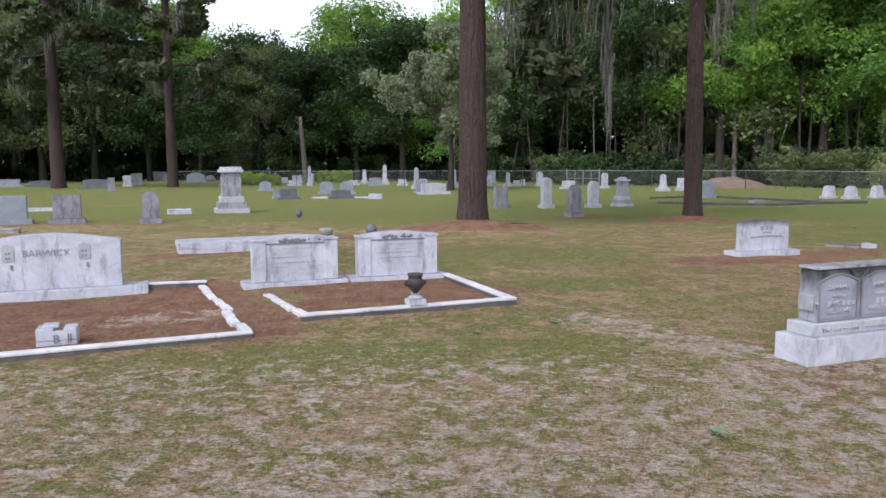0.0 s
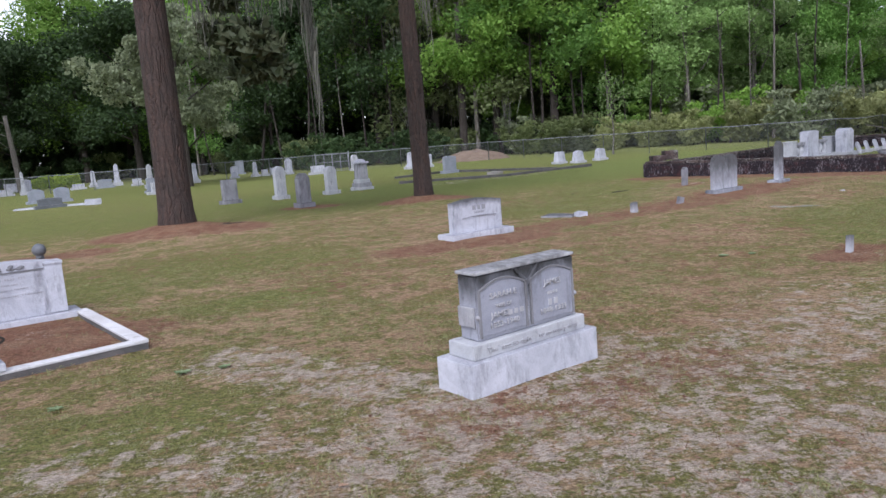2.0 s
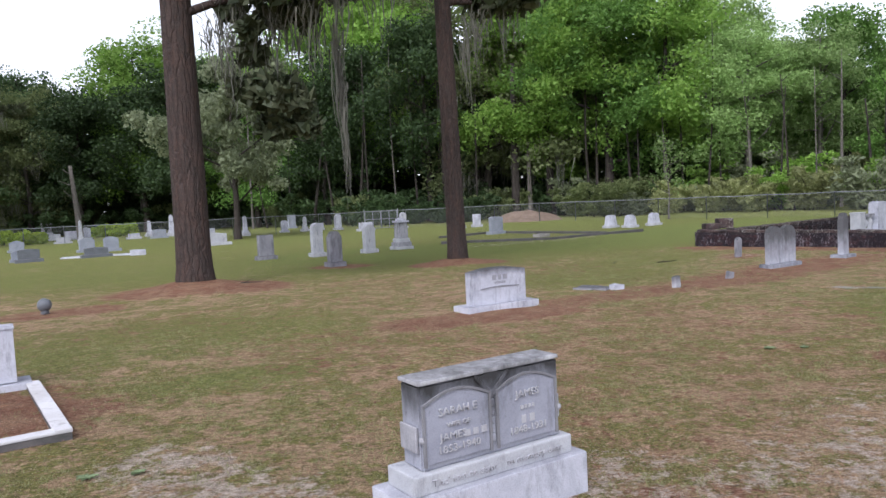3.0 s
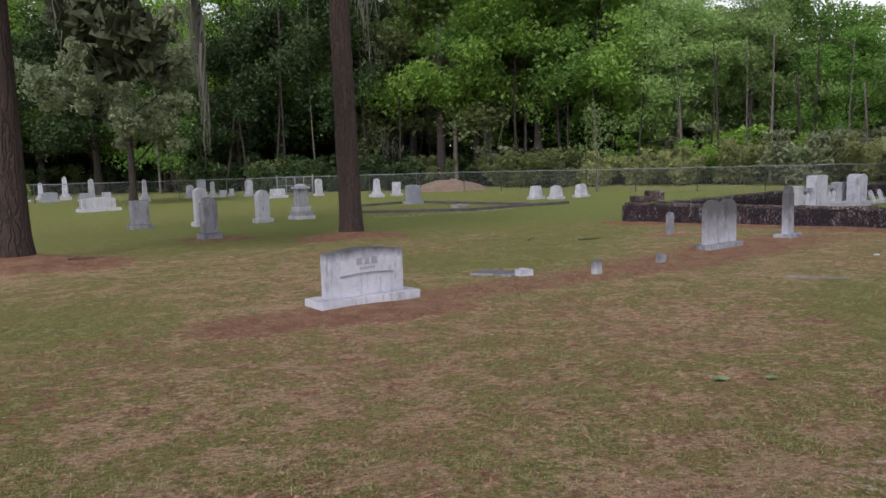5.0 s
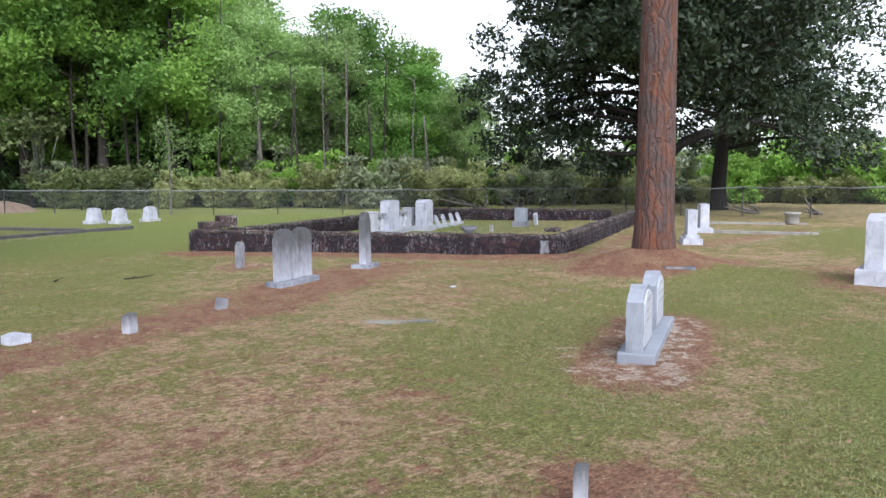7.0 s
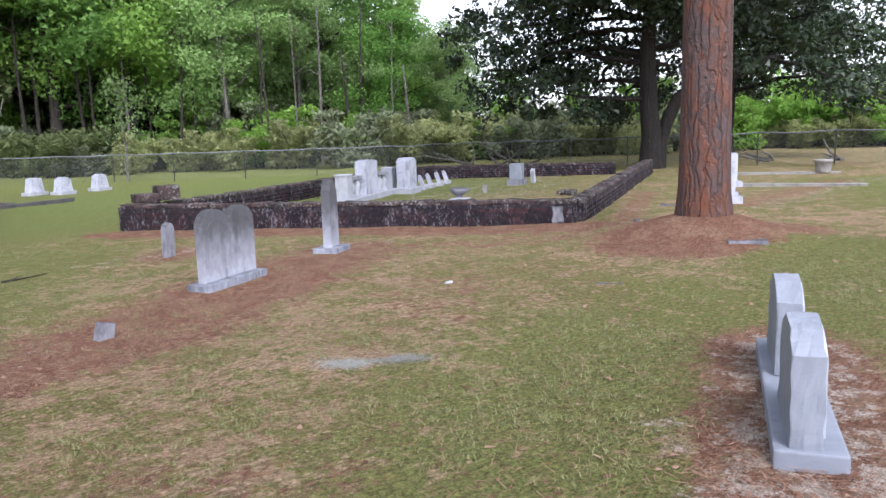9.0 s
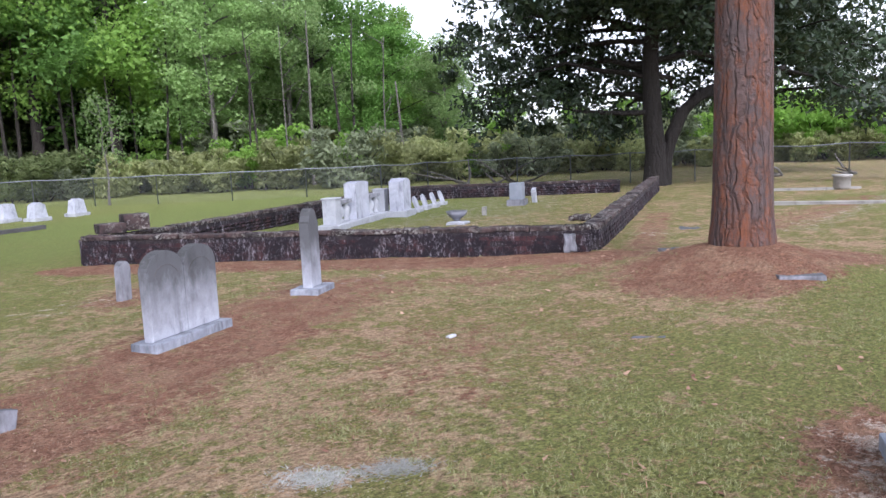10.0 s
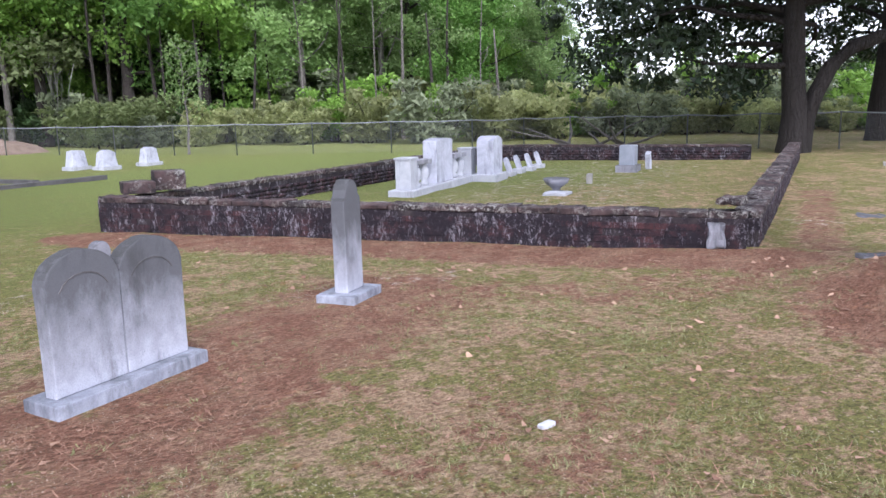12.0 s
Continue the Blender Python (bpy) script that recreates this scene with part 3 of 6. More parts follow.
def brick_wall(name, a, b, height, singles, label, skip=0.0):
    """A low brick wall from a to b (plan points), its outer face to the right of the way, with a worn coping."""
    length, turn = (b - a).length, math.atan2(b.y - a.y, b.x - a.x)
    z = min(float(ground_z(a.x, a.y)), float(ground_z(b.x, b.y))) - 0.03
    top = thing(name, Matrix.Translation((a.x, a.y, z)) @ pose(0, 0, 0, 0, 0, math.degrees(turn)), label, "wall")
    tagged(top, kind="structure")
    bm = bmesh.new()
    n = max(2, int(length / 0.4))
    for i in range(n):
        box(bm, length * i / n, length * (i + 1) / n + 0.004, -0.13, 0.13, 0, height - 0.07, 0)
    part("core", bm, MORTAR, top, "dark crumbling mortar")
    rows = int((height - 0.08) / (BRICK_H + JOINT))
    rnd = random.Random(len(name) + int(length * 10))
    verts, faces, count = [], [], 0
    base = np.array([v.co for v in BRICK_MESH.vertices])
    poly = np.array([list(p.vertices) for p in BRICK_MESH.polygons])
    for side in (-1, 1):
        for r in range(rows):
            x = 0.0 - (0.1 if r % 2 else 0)
            while x < length - 0.05:
                cx = min(max(x + BRICK_L / 2, 0.11), length - 0.11)
                out = 0.087 + rnd.uniform(-0.006, 0.008)
                m = pose(cx, side * out, r * (BRICK_H + JOINT) + 0.004, rnd.uniform(-1, 1), rnd.uniform(-1.2, 1.2), rnd.uniform(-1.5, 1.5))
                if rnd.random() > 0.02:
                    if singles and side < 0 and count < 300:
                        ob = new("brick", BRICK_MESH)
                        ob.parent = top
                        ob.matrix_basis = m
                        count += 1
                    else:
                        mm = np.array(m)
                        faces.append(poly + len(verts) * len(base))
                        verts.append(base @ mm[:3, :3].T + mm[:3, 3])
                x += BRICK_L + JOINT
    if verts:
        ob = new("bricks", fast_mesh("bricks", np.concatenate(verts), np.concatenate(faces), BRICK))
        ob.parent = top
        tagged(ob, "mould-blackened old bricks", kind="stuff")
    x, i = 0.0, 0
    while x < length - 0.02:
        w = min(rnd.uniform(0.32, 0.52), length - x)
        bm = bmesh.new()
        box(bm, x + 0.002, x + w - 0.002, -0.140 + rnd.uniform(-0.008, 0.008), 0.140, height - 0.070, height + rnd.uniform(-0.010, 0.010), 0.016)
        bmesh.ops.subdivide_edges(bm, edges=[e for e in bm.edges if e.calc_length() > 0.15], cuts=3, use_grid_fill=True)
        part("coping_stone", rough_up(bm, 0.020, 12.0, i * 3.1), COPING, top)
        x += w
        i += 1
    return top


brick_wall("wall_front", PA, PB, 0.50, True, "low mould-blackened brick wall round a grave plot")
brick_wall("wall_right", PB, PC, 0.50, False, "low lichened brick wall running to the magnolia")
brick_wall("wall_left", PD, PA, 0.52, False, "low dark brick wall round a grave plot")
brick_wall("wall_back", PC + (PD - PC) * 0.13, PD, 0.52, False, "low dark brick wall with a gap at its end")

d = (PD - PA).normalized()
for k, (x0, x1, z0, z1) in enumerate(((-0.24, 0.20, 0.0, 0.17), (-0.10, 0.34, 0.0, 0.29))):
    bm = bmesh.new()
    box(bm, x0, x1, -0.2 + 0.03 * k, 0.2 - 0.03 * k, z0, z1, 0.02)
    bmesh.ops.subdivide_edges(bm, edges=[e for e in bm.edges if e.calc_length() > 0.2], cuts=3, use_grid_fill=True)
    ob = new("coping_block", mesh_of("coping_block", rough_up(bm, 0.012, 9.0, k), COPING))
    ob.matrix_basis = pose(PA.x + d.x * (0.62 + 0.40 * k), PA.y + d.y * (0.62 + 0.40 * k), float(ground_z(PA.x, PA.y)) + 0.45, 0, 0, math.degrees(math.atan2(d.y, d.x)) - 35)
    tagged(ob, "loose dark stone block stacked on the wall corner", "stone block", "stacked blocks")
bm = bmesh.new()
box(bm, -0.085, 0.085, -0.03, 0.04, 0.06, 0.33, 0.025)
bmesh.ops.subdivide_edges(bm, edges=[e for e in bm.edges if e.calc_length() > 0.1], cuts=3, use_grid_fill=True)
ob = new("plaster_patch", mesh_of("plaster_patch", rough_up(bm, 0.028, 11.0), TABLET))
d = (PB - PA).normalized()
ob.matrix_basis = pose(PB.x - d.x * 0.28 - 0.14 * 0.84, PB.y - d.y * 0.28 - 0.14 * 0.55, -0.04, 0, 0, math.degrees(math.atan2(d.y, d.x)))
tagged(ob, "pale lime plaster clinging to the brick corner", "plaster")
bm = bmesh.new()
box(bm, -0.15, 0.13, -0.13, 0.12, 0.0, 0.08, 0.03)
bmesh.ops.subdivide_edges(bm, edges=[e for e in bm.edges if e.calc_length() > 0.1], cuts=3, use_grid_fill=True)
ob = new("coping_lump", mesh_of("coping_lump", rough_up(bm, 0.02, 9.0), COPING))
ob.matrix_basis = pose(PB.x - 0.08, PB.y + 0.12, 0.462, 0, 0, 12)
tagged(ob, "broken coping stone lying on the wall corner", "stone block")


# ---- kerbs ----
def kerb(name, runs, z, label, mat, side, width=0.115, broken=()):
    """Grave kerbs: each run (ax, ay, bx, by) a thick bar with a lighter top; runs in broken are set block by block."""
    m = Matrix.Translation((runs[0][0], runs[0][1], 0))
    top = thing(name, m, label, "grave kerb")
    for i, (ax, ay, bx, by) in enumerate(runs):
        length, turn = math.hypot(bx - ax, by - ay), math.atan2(by - ay, bx - ax)
        g = (float(ground_z(ax, ay)) + float(ground_z(bx, by))) / 2
        local = Matrix.Translation((ax - runs[0][0], ay - runs[0][1], g)) @ Matrix.Rotation(turn, 4, "Z")
        if i in broken:
            k = max(3, int(length / 0.36))
            for j in range(k):
                bm = bmesh.new()
                a, b = length * j / k + 0.02, length * (j + 1) / k - 0.03
                box(bm, a, b, -width * 0.42, width * 0.42, -0.05, z * 0.55, 0.015)
                ob = part("kerb_block", bm, mat, top)
                ob.matrix_basis = local @ pose(0, 0, 0, 0, 0, random.Random(j + i).uniform(-1.5, 1.5))
            continue
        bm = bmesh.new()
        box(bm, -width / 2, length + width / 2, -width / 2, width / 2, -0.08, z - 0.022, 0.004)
        part("kerb_side", bm, side, top, "side of the kerb below its top").matrix_basis = local
        bm = bmesh.new()
        box(bm, -width / 2 - 0.006, length + width / 2 + 0.006, -width / 2 - 0.006, width / 2 + 0.006, z - 0.024, z, 0.008)
        bmesh.ops.subdivide_edges(bm, edges=[e for e in bm.edges if e.calc_length() > 0.5], cuts=12)
        part("kerb_top", rough_up(bm, 0.004, 5.0, i), mat, top).matrix_basis = local
    return top


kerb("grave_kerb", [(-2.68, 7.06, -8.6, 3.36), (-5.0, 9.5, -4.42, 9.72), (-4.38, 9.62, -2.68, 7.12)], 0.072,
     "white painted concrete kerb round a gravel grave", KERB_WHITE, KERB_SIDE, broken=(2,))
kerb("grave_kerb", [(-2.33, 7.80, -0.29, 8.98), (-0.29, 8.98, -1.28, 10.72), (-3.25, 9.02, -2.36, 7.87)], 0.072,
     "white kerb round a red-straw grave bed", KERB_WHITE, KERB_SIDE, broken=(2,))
kerb("grave_kerb", [(7.6, 40.5, 11.6, 35.0), (9.0, 32.6, 13.2, 34.9), (4.6, 33.6, 8.9, 32.4), (4.9, 38.6, 7.6, 40.5)], 0.10,
     "dark low concrete kerb round a bare plot", KERB_SIDE, KERB_SIDE, 0.2)
kerb("grave_kerb", [(28.0, 22.1, 29.7, 19.2), (24.1, 19.7, 25.3, 16.9)], 0.07, "long grey concrete kerb in the grass", CONCRETE, CONCRETE, 0.2)


# ---- headstones near the path ----
def headstone(m, label, tablets, bases, mat, base_mat, group="", category="headstone", name="headstone", bevel=0.012):
    """A headstone on its bases. tablets: (style, w, d, h, x); bases: (w, d, h), from the ground up."""
    top = thing(name, m, label, category, group)
    z = -0.04
    for i, (w, d, h) in enumerate(bases):
        bm = bmesh.new()
        z1 = max(z, 0) + h
        box(bm, -w / 2, w / 2, -d / 2, d / 2, z, z1, bevel)
        part("base" if i == 0 else "upper_base", bm, base_mat, top)
        z = z1
    for style, w, d, h, x in tablets:
        bm = bmesh.new()
        slab(bm, style, w, d, h, max(z, 0) if bases else -0.04, x, 0, bevel)
        part("tablet", bm, mat, top)
    return top, max(z, 0)


U = 30.0

# the long white family stone with its name
st, z = headstone(at(-5.90, 8.86, 28), "wide white marble family headstone with a carved surname", [("serp", 1.68, 0.2, 0.68, -0.09)], [(2.1, 0.42, 0.12)], WHITE, WHITE)
lettering("BARWICK", 0.12, -0.09, -0.103, z + 0.41, st, LETTER_SOFT)
for sx in (-0.51, 0.33):
    bm = bmesh.new()
    slab(bm, "arch", 0.13, 0.012, 0.2, z + 0.36, sx, -0.104, 0)
    part("carved_panel", bm, LETTER_PALE, st, "carved side ornament")
    bars([(sx, z + 0.40, 0.07, 0.025), (sx, z + 0.46, 0.07, 0.025), (sx + 0.03, z + 0.29, 0.03, 0.06)], -0.112, st, LETTER)

for mx, my, rot in ((-3.19, 9.88, 30), (-1.96, 10.55, 27)):
    st, z = headstone(at(mx, my, rot), "white marble headstone with carved flowers, weathered", [("low_arch", 1.10, 0.24, 0.60, 0)], [(1.36, 0.40, 0.06)], WHITE, WHITE, "pair of white headstones")
    for sx in (-0.47, 0.47):
        bm = bmesh.new()
        box(bm, sx - 0.085, sx + 0.085, -0.135, -0.11, z + 0.01, z + 0.53, 0.006)
        box(bm, sx - 0.095, sx + 0.095, -0.145, 0.12, z + 0.53, z + 0.555, 0.004)
        part("pilaster", bm, WHITE, st)
    bm = bmesh.new()
    box(bm, -0.38, 0.38, -0.13, -0.11, z + 0.49, z + 0.505, 0.002)
    part("moulding", bm, LETTER, st, "dark-stained carved line")
    bm = bmesh.new()
    rnd = random.Random(int(rot))
    for i in range(26):
        bmesh.ops.create_icosphere(bm, subdivisions=1, radius=rnd.uniform(0.012, 0.028),
                                   matrix=Matrix.Translation((rnd.gauss(0, 0.1), -0.125, z + 0.54 + rnd.gauss(0, 0.014))) @ Matrix.Diagonal((1.4, 0.5, 0.8, 1)))
    tagged(part("carved_flowers", bm, LETTER, st, "dark-stained carved roses"), kind="stuff")
    bars([(0, z + 0.43, 0.40, 0.022), (-0.05, z + 0.32, 0.52, 0.012), (0, z + 0.37, 0.3, 0.014), (0.02, z + 0.25, 0.62, 0.012), (-0.2, z + 0.19, 0.2, 0.02)], -0.122, st, LETTER_PALE)

# the double stone on a two-step base
st, z = headstone(at(2.70, 7.165, 29) @ Matrix.Diagonal((1.08, 1, 0.965, 1)), "grey weathered double headstone on a white marble base", [], [(1.12, 0.36, 0.24), (0.98, 0.27, 0.11)], WORN, WHITE)
bm = bmesh.new()
pts = [(-0.42, 0), (-0.42, 0.46), (-0.06, 0.46), (0, 0.485), (0.06, 0.46), (0.44, 0.46), (0.44, 0)]
f = [bm.verts.new((x, -0.10, z + h)) for x, h in pts]
b = [bm.verts.new((x * 0.98, 0.10, z + h)) for x, h in pts]
bm.faces.new(f)
bm.faces.new(b[::-1])
for i in range(len(pts)):
    j = (i + 1) % len(pts)
    bm.faces.new((f[j], f[i], b[i], b[j]))
bmesh.ops.recalc_face_normals(bm, faces=bm.faces[:])
bmesh.ops.bevel(bm, geom=bm.edges[:], offset=0.012, segments=2, affect="EDGES")
part("tablet", bm, MOULDY, st)
bm = bmesh.new()
box(bm, -0.424, 0.444, -0.104, 0.104, z + 0.458, z + 0.483, 0.008)
part("cap", bm, CAP, st, "pale top edge blotched with black mould")
for sx, lines in ((-0.215, ("SARAH E", "WIFE OF", "JAMES    ", "1853-1940")), (0.215, ("JAMES", "", "", "1848-1931"))):
    bm = bmesh.new()
    slab(bm, "arch", 0.37, 0.02, 0.37, z + 0.035, sx, -0.102, 0.004)
    part("inscribed_panel", bm, PANEL, st, "arched inscription panel")
    bm = bmesh.new()
    pts = outline("arch", 0.385, 0.385)
    for (x0, z0), (x1, z1) in zip(pts, pts[1:]):
        c0, c1 = Vector((sx + x0, -0.112, z + 0.03 + z0)), Vector((sx + x1, -0.112, z + 0.03 + z1))
        d = c1 - c0
        m = Matrix.Translation((c0 + c1) / 2) @ d.to_track_quat("X", "Y").to_matrix().to_4x4() @ Matrix.Diagonal((d.length + 0.006, 0.014, 0.014, 1))
        bmesh.ops.create_cube(bm, size=1.0, matrix=m)
    part("panel_border", bm, LETTER, st, "dark carved border")
    for i, words in enumerate(lines):
        if words:
            lettering(words, 0.058 if i != 1 else 0.036, sx, -0.118, z + 0.285 - i * 0.068, st, LETTER_PALE)
    if sx > 0:
        bars([(sx, z + 0.155, 0.22, 0.045), (sx, z + 0.225, 0.1, 0.02)], -0.116, st, LETTER_PALE)
    else:
        bars([(sx + 0.10, z + 0.160, 0.15, 0.035)], -0.116, st, LETTER_PALE)
bm = bmesh.new()
for s in (-1, 1):
    for i in range(9):
        bmesh.ops.create_icosphere(bm, subdivisions=1, radius=0.022 - i * 0.0012, matrix=Matrix.Translation((s * 0.012 * (1 + i * 0.9), -0.108, z + 0.345 + 0.013 * i)) @ Matrix.Diagonal((0.8, 0.5, 1.3, 1)))
for i in range(6):
    bmesh.ops.create_icosphere(bm, subdivisions=1, radius=0.018, matrix=Matrix.Translation((0, -0.106, z + 0.34 - i * 0.05)) @ Matrix.Diagonal((0.7, 0.5, 1.8, 1)))
tagged(part("carved_lilies", bm, MOULDY, st, "carved flowers between the panels"), kind="stuff")
for sx in (-0.43, 0.45):
    bm = bmesh.new()
    box(bm, sx - 0.006, sx + 0.006, -0.08, 0.08, z + 0.10, z + 0.24, 0.004)
    bmesh.ops.create_uvsphere(bm, u_segments=10, v_segments=6, radius=0.02, matrix=Matrix.Translation((sx * 0.955, -0.10, z + 0.17)))
    part("side_scroll", bm, WORN, st)
lettering("Tho' lost to sight", 0.055, -0.2, -0.138, z - 0.075, st, LETTER_PALE)
lettering("to memory dear.", 0.055, 0.24, -0.138, z - 0.075, st, LETTER_PALE)
for ob in st.children:
    if ob.name.startswith("upper_base"):
        ob.data.materials[0] = PALE
        tagged(ob, "greyish upper base streaked with mould")

# the white stone with a curved top
st, z = headstone(at(3.87, 14.46, 27), "white marble headstone with a shallow curved top", [("low_arch", 0.98, 0.2, 0.54, 0)], [(1.30, 0.42, 0.09)], EDGED, WHITE)
bars([(0, z + 0.395, 0.30, 0.075), (0.02, z + 0.315, 0.24, 0.03)], -0.1025, st, LETTER_SOFT)
bm = bmesh.new()
for i in range(24):
    x = -0.34 + i * 0.68 / 23
    bmesh.ops.create_cube(bm, size=1.0, matrix=Matrix.Translation((x, -0.111, z + 0.24 + 0.018 * math.sin(math.pi * i / 23))) @ Matrix.Diagonal((0.034, 0.006, 0.01, 1)))
part("carved_line", bm, LETTER, st)
bm = bmesh.new()
box(bm, -0.003, 0.003, -0.103, -0.10, z + 0.06, z + 0.25, 0)
part("carved_divider", bm, LETTER_PALE, st)

# grey granite pair on one base
st, z = headstone(at(10.70, 11.935, 28.6), "grey granite double headstone with rough sides and pale panels", [], [(1.90, 0.31, 0.08)], GRANITE, GRANITE)
for sx in (-0.585, 0.455):
    bm = bmesh.new()
    slab(bm, "arch", 0.68, 0.145, 0.53, z, sx, 0.02, 0.01, 0.92)
    bmesh.ops.subdivide_edges(bm, edges=[e for e in bm.edges if e.calc_length() > 0.1], cuts=4, use_grid_fill=True)
    part("tablet", rough_up(bm, 0.012, 16.0, sx), GRANITE, st, "rock-faced granite tablet")
    bm = bmesh.new()
    slab(bm, "arch", 0.57, 0.02, 0.45, z + 0.04, sx, -0.052, 0.004, 0.96)
    part("polished_face", bm, POLISHED, st, "smooth pale inscribed face")
    bars([(sx, z + 0.42, 0.3, 0.04), (sx, z + 0.33, 0.4, 0.03), (sx, z + 0.25, 0.4, 0.03)], -0.061, st, LETTER_PALE)

# the twin arched tablets
st, z = headstone(at(10.137, 17.712, 28), "twin arched grey marble tablets on a low base", [("tall_arch", 0.44, 0.10, 0.745, -0.223), ("tall_arch", 0.44, 0.10, 0.745, 0.223)], [(1.02, 0.28, 0.08)], TWIN, BASE_STONE)
for sx in (-0.223, 0.223):
    bm = bmesh.new()
    rim = [(sx + 0.155 * math.cos(a), z + 0.50 + 0.125 * math.sin(a)) for a in np.linspace(0.35, math.pi - 0.35, 9)]
    for (xa, za), (xb, zb) in zip(rim, rim[1:]):
        d = Vector((xb - xa, 0, zb - za))
        bmesh.ops.create_cube(bm, size=1.0, matrix=Matrix.Translation(((xa + xb) / 2, -0.050, (za + zb) / 2)) @ d.to_track_quat("X", "Y").to_matrix().to_4x4() @ Matrix.Diagonal((d.length + 0.003, 0.006, 0.007, 1)))
    part("carved_arch", bm, KERB_SIDE, st, "dark incised arched line")
    bars([(sx, z + 0.56, 0.2, 0.03), (sx, z + 0.48, 0.26, 0.022), (sx, z + 0.42, 0.22, 0.02), (sx, z + 0.35, 0.24, 0.02)], -0.0485, st, TWIN)

# the single slim tablet
m = at(12.08, 18.70, 34)
st, z = headstone(m, "slim pale marble tablet with a pointed top on a white base", [("shoulder", 0.27, 0.12, 0.895, 0)], [(0.49, 0.34, 0.08)], TWIN, BASE_STONE)


def post(x, y, w, h, mat, label, tilt=0.0, rot=U, style="flat", d=None):
    bm = bmesh.new()
    slab(bm, style, w, d or w * 0.6, h + 0.05, -0.05, 0, 0, 0.012)
    bmesh.ops.subdivide_edges(bm, edges=[e for e in bm.edges if e.calc_length() > 0.08], cuts=2, use_grid_fill=True)
    ob = new("footstone", mesh_of("footstone", rough_up(bm, 0.006, 14.0, x), mat))
    ob.matrix_basis = at(x, y, rot) @ pose(0, 0, 0, 0, tilt, 0)
    return tagged(ob, label, "footstone")


post(7.38, 9.99, 0.10, 0.20, FOOT, "small square grey footstone in bare soil", 3)
post(7.12, 15.56, 0.15, 0.19, FOOT, "short weathered footstone in red straw", -4, 40)
post(8.40, 16.31, 0.135, 0.13, TABLET, "low tilted footstone stub in red straw", 14, 20)
post(10.5, 20.3, 0.17, 0.46, TABLET, "narrow round-topped grey footstone by the wall", 2, 30, "round", 0.09)
post(-3.79, 13.25, 0.26, 0.36, CONCRETE, "tan stone post with a flat top", 0, 30)


def flat_stone(x, y, w, d, h, mat, label, rot=U, seed=1.0):
    bm = bmesh.new()
    box(bm, -w / 2, w / 2, -d / 2, d / 2, -0.04, h, 0.012)
    bmesh.ops.subdivide_edges(bm, edges=[e for e in bm.edges if e.calc_length() > 0.06], cuts=3, use_grid_fill=True)
    ob = new("ground_marker", mesh_of("ground_marker", rough_up(bm, min(0.03, d * 0.12), 7.0, seed), mat))
    ob.matrix_basis = at(x, y, rot)
    return tagged(ob, label, "grave marker")


bm = bmesh.new()
lathe(bm, [(0.07, 0.0), (0.10, 0.04), (0.12, 0.1), (0.11, 0.13), (0.08, 0.13)], 12)
ob = new("flower_pot", mesh_of("flower_pot", rough_up(bm, 0.01, 14), CONCRETE))
ob.matrix_basis = at(-3.79, 13.25, 0, 0.358)
tagged(ob, "small grey pot standing on a stone post", "flower pot")
flat_stone(5.80, 15.98, 0.62, 0.34, 0.04, TABLET, "broken sunken concrete slab in the grass", -40, 2)
flat_stone(6.13, 15.74, 0.2, 0.18, 0.09, WHITE, "small white block at a broken slab", 20, 3)
flat_stone(12.62, 14.58, 0.27, 0.13, 0.006, TABLET, "flat grey stone flush with the grass", -60, 4)
flat_stone(11.64, 15.85, 0.09, 0.05, 0.02, PALE, "small white stone chip in the grass", 10, 5)
flat_stone(15.24, 14.52, 0.46, 0.14, 0.03, TABLET, "narrow grey marker on the pine mound", -48, 8)
flat_stone(19.5, 18.25, 0.5, 0.36, 0.006, TABLET, "sunken grey slab beside the wall", 30, 9)
flat_stone(16.15, 16.55, 0.3, 0.16, 0.02, TABLET, "small flat grey stone at the edge of the pine mound", -40, 19)
flat_stone(-6.0, 14.1, 1.9, 0.75, 0.21, WHITE, "raised white ledger slab over a grave", 32, 10)
flat_stone(-12.66, 24.88, 0.78, 0.4, 0.17, WHITE, "flat white marker in the lawn", 30, 11)
flat_stone(-13.1, 17.13, 0.5, 0.35, 0.1, CONCRETE, "flat grey marker in the lawn", 30, 12)
flat_stone(-9.0, 38.5, 0.66, 0.4, 0.24, WHITE, "low white slant marker", 20, 13)
flat_stone(-18.9, 26.3, 1.2, 0.6, 0.12, WHITE, "flat white ledger in the lawn", 30, 14)
flat_stone(8.9, 35.0, 0.6, 0.4, 0.12, CONCRETE, "flat grey marker inside a kerbed plot", 30, 15)
flat_stone(-10.9, 38.8, 3.0, 0.6, 0.07, WHITE, "long pale foundation slab", 8, 16)

# urn on the kerb and the small white vase block
ur = thing("urn", at(-1.29, 8.42, 30, 0.085) @ Matrix.Scale(0.82, 4), "dark cast-iron urn on a white plinth on the kerb", "urn")
bm = bmesh.new()
box(bm, -0.12, 0.12, -0.11, 0.11, -0.02, 0.06, 0.012)
part("plinth", bm, WHITE, ur, "white marble plinth")
bm = bmesh.new()
lathe(bm, [(0.10, 0.06), (0.095, 0.085), (0.06, 0.105), (0.05, 0.125), (0.075, 0.135)])
part("foot", bm, PALE, ur, "grey turned foot")
bm = bmesh.new()
lathe(bm, [(0.035, 0.13), (0.045, 0.16), (0.09, 0.20), (0.115, 0.25), (0.12, 0.30), (0.105, 0.315), (0.09, 0.33), (0.095, 0.36), (0.11, 0.385), (0.10, 0.40)], 14)
part("bowl", rough_up(bm, 0.006, 30), URN_DARK, ur, "blackened fluted bowl")
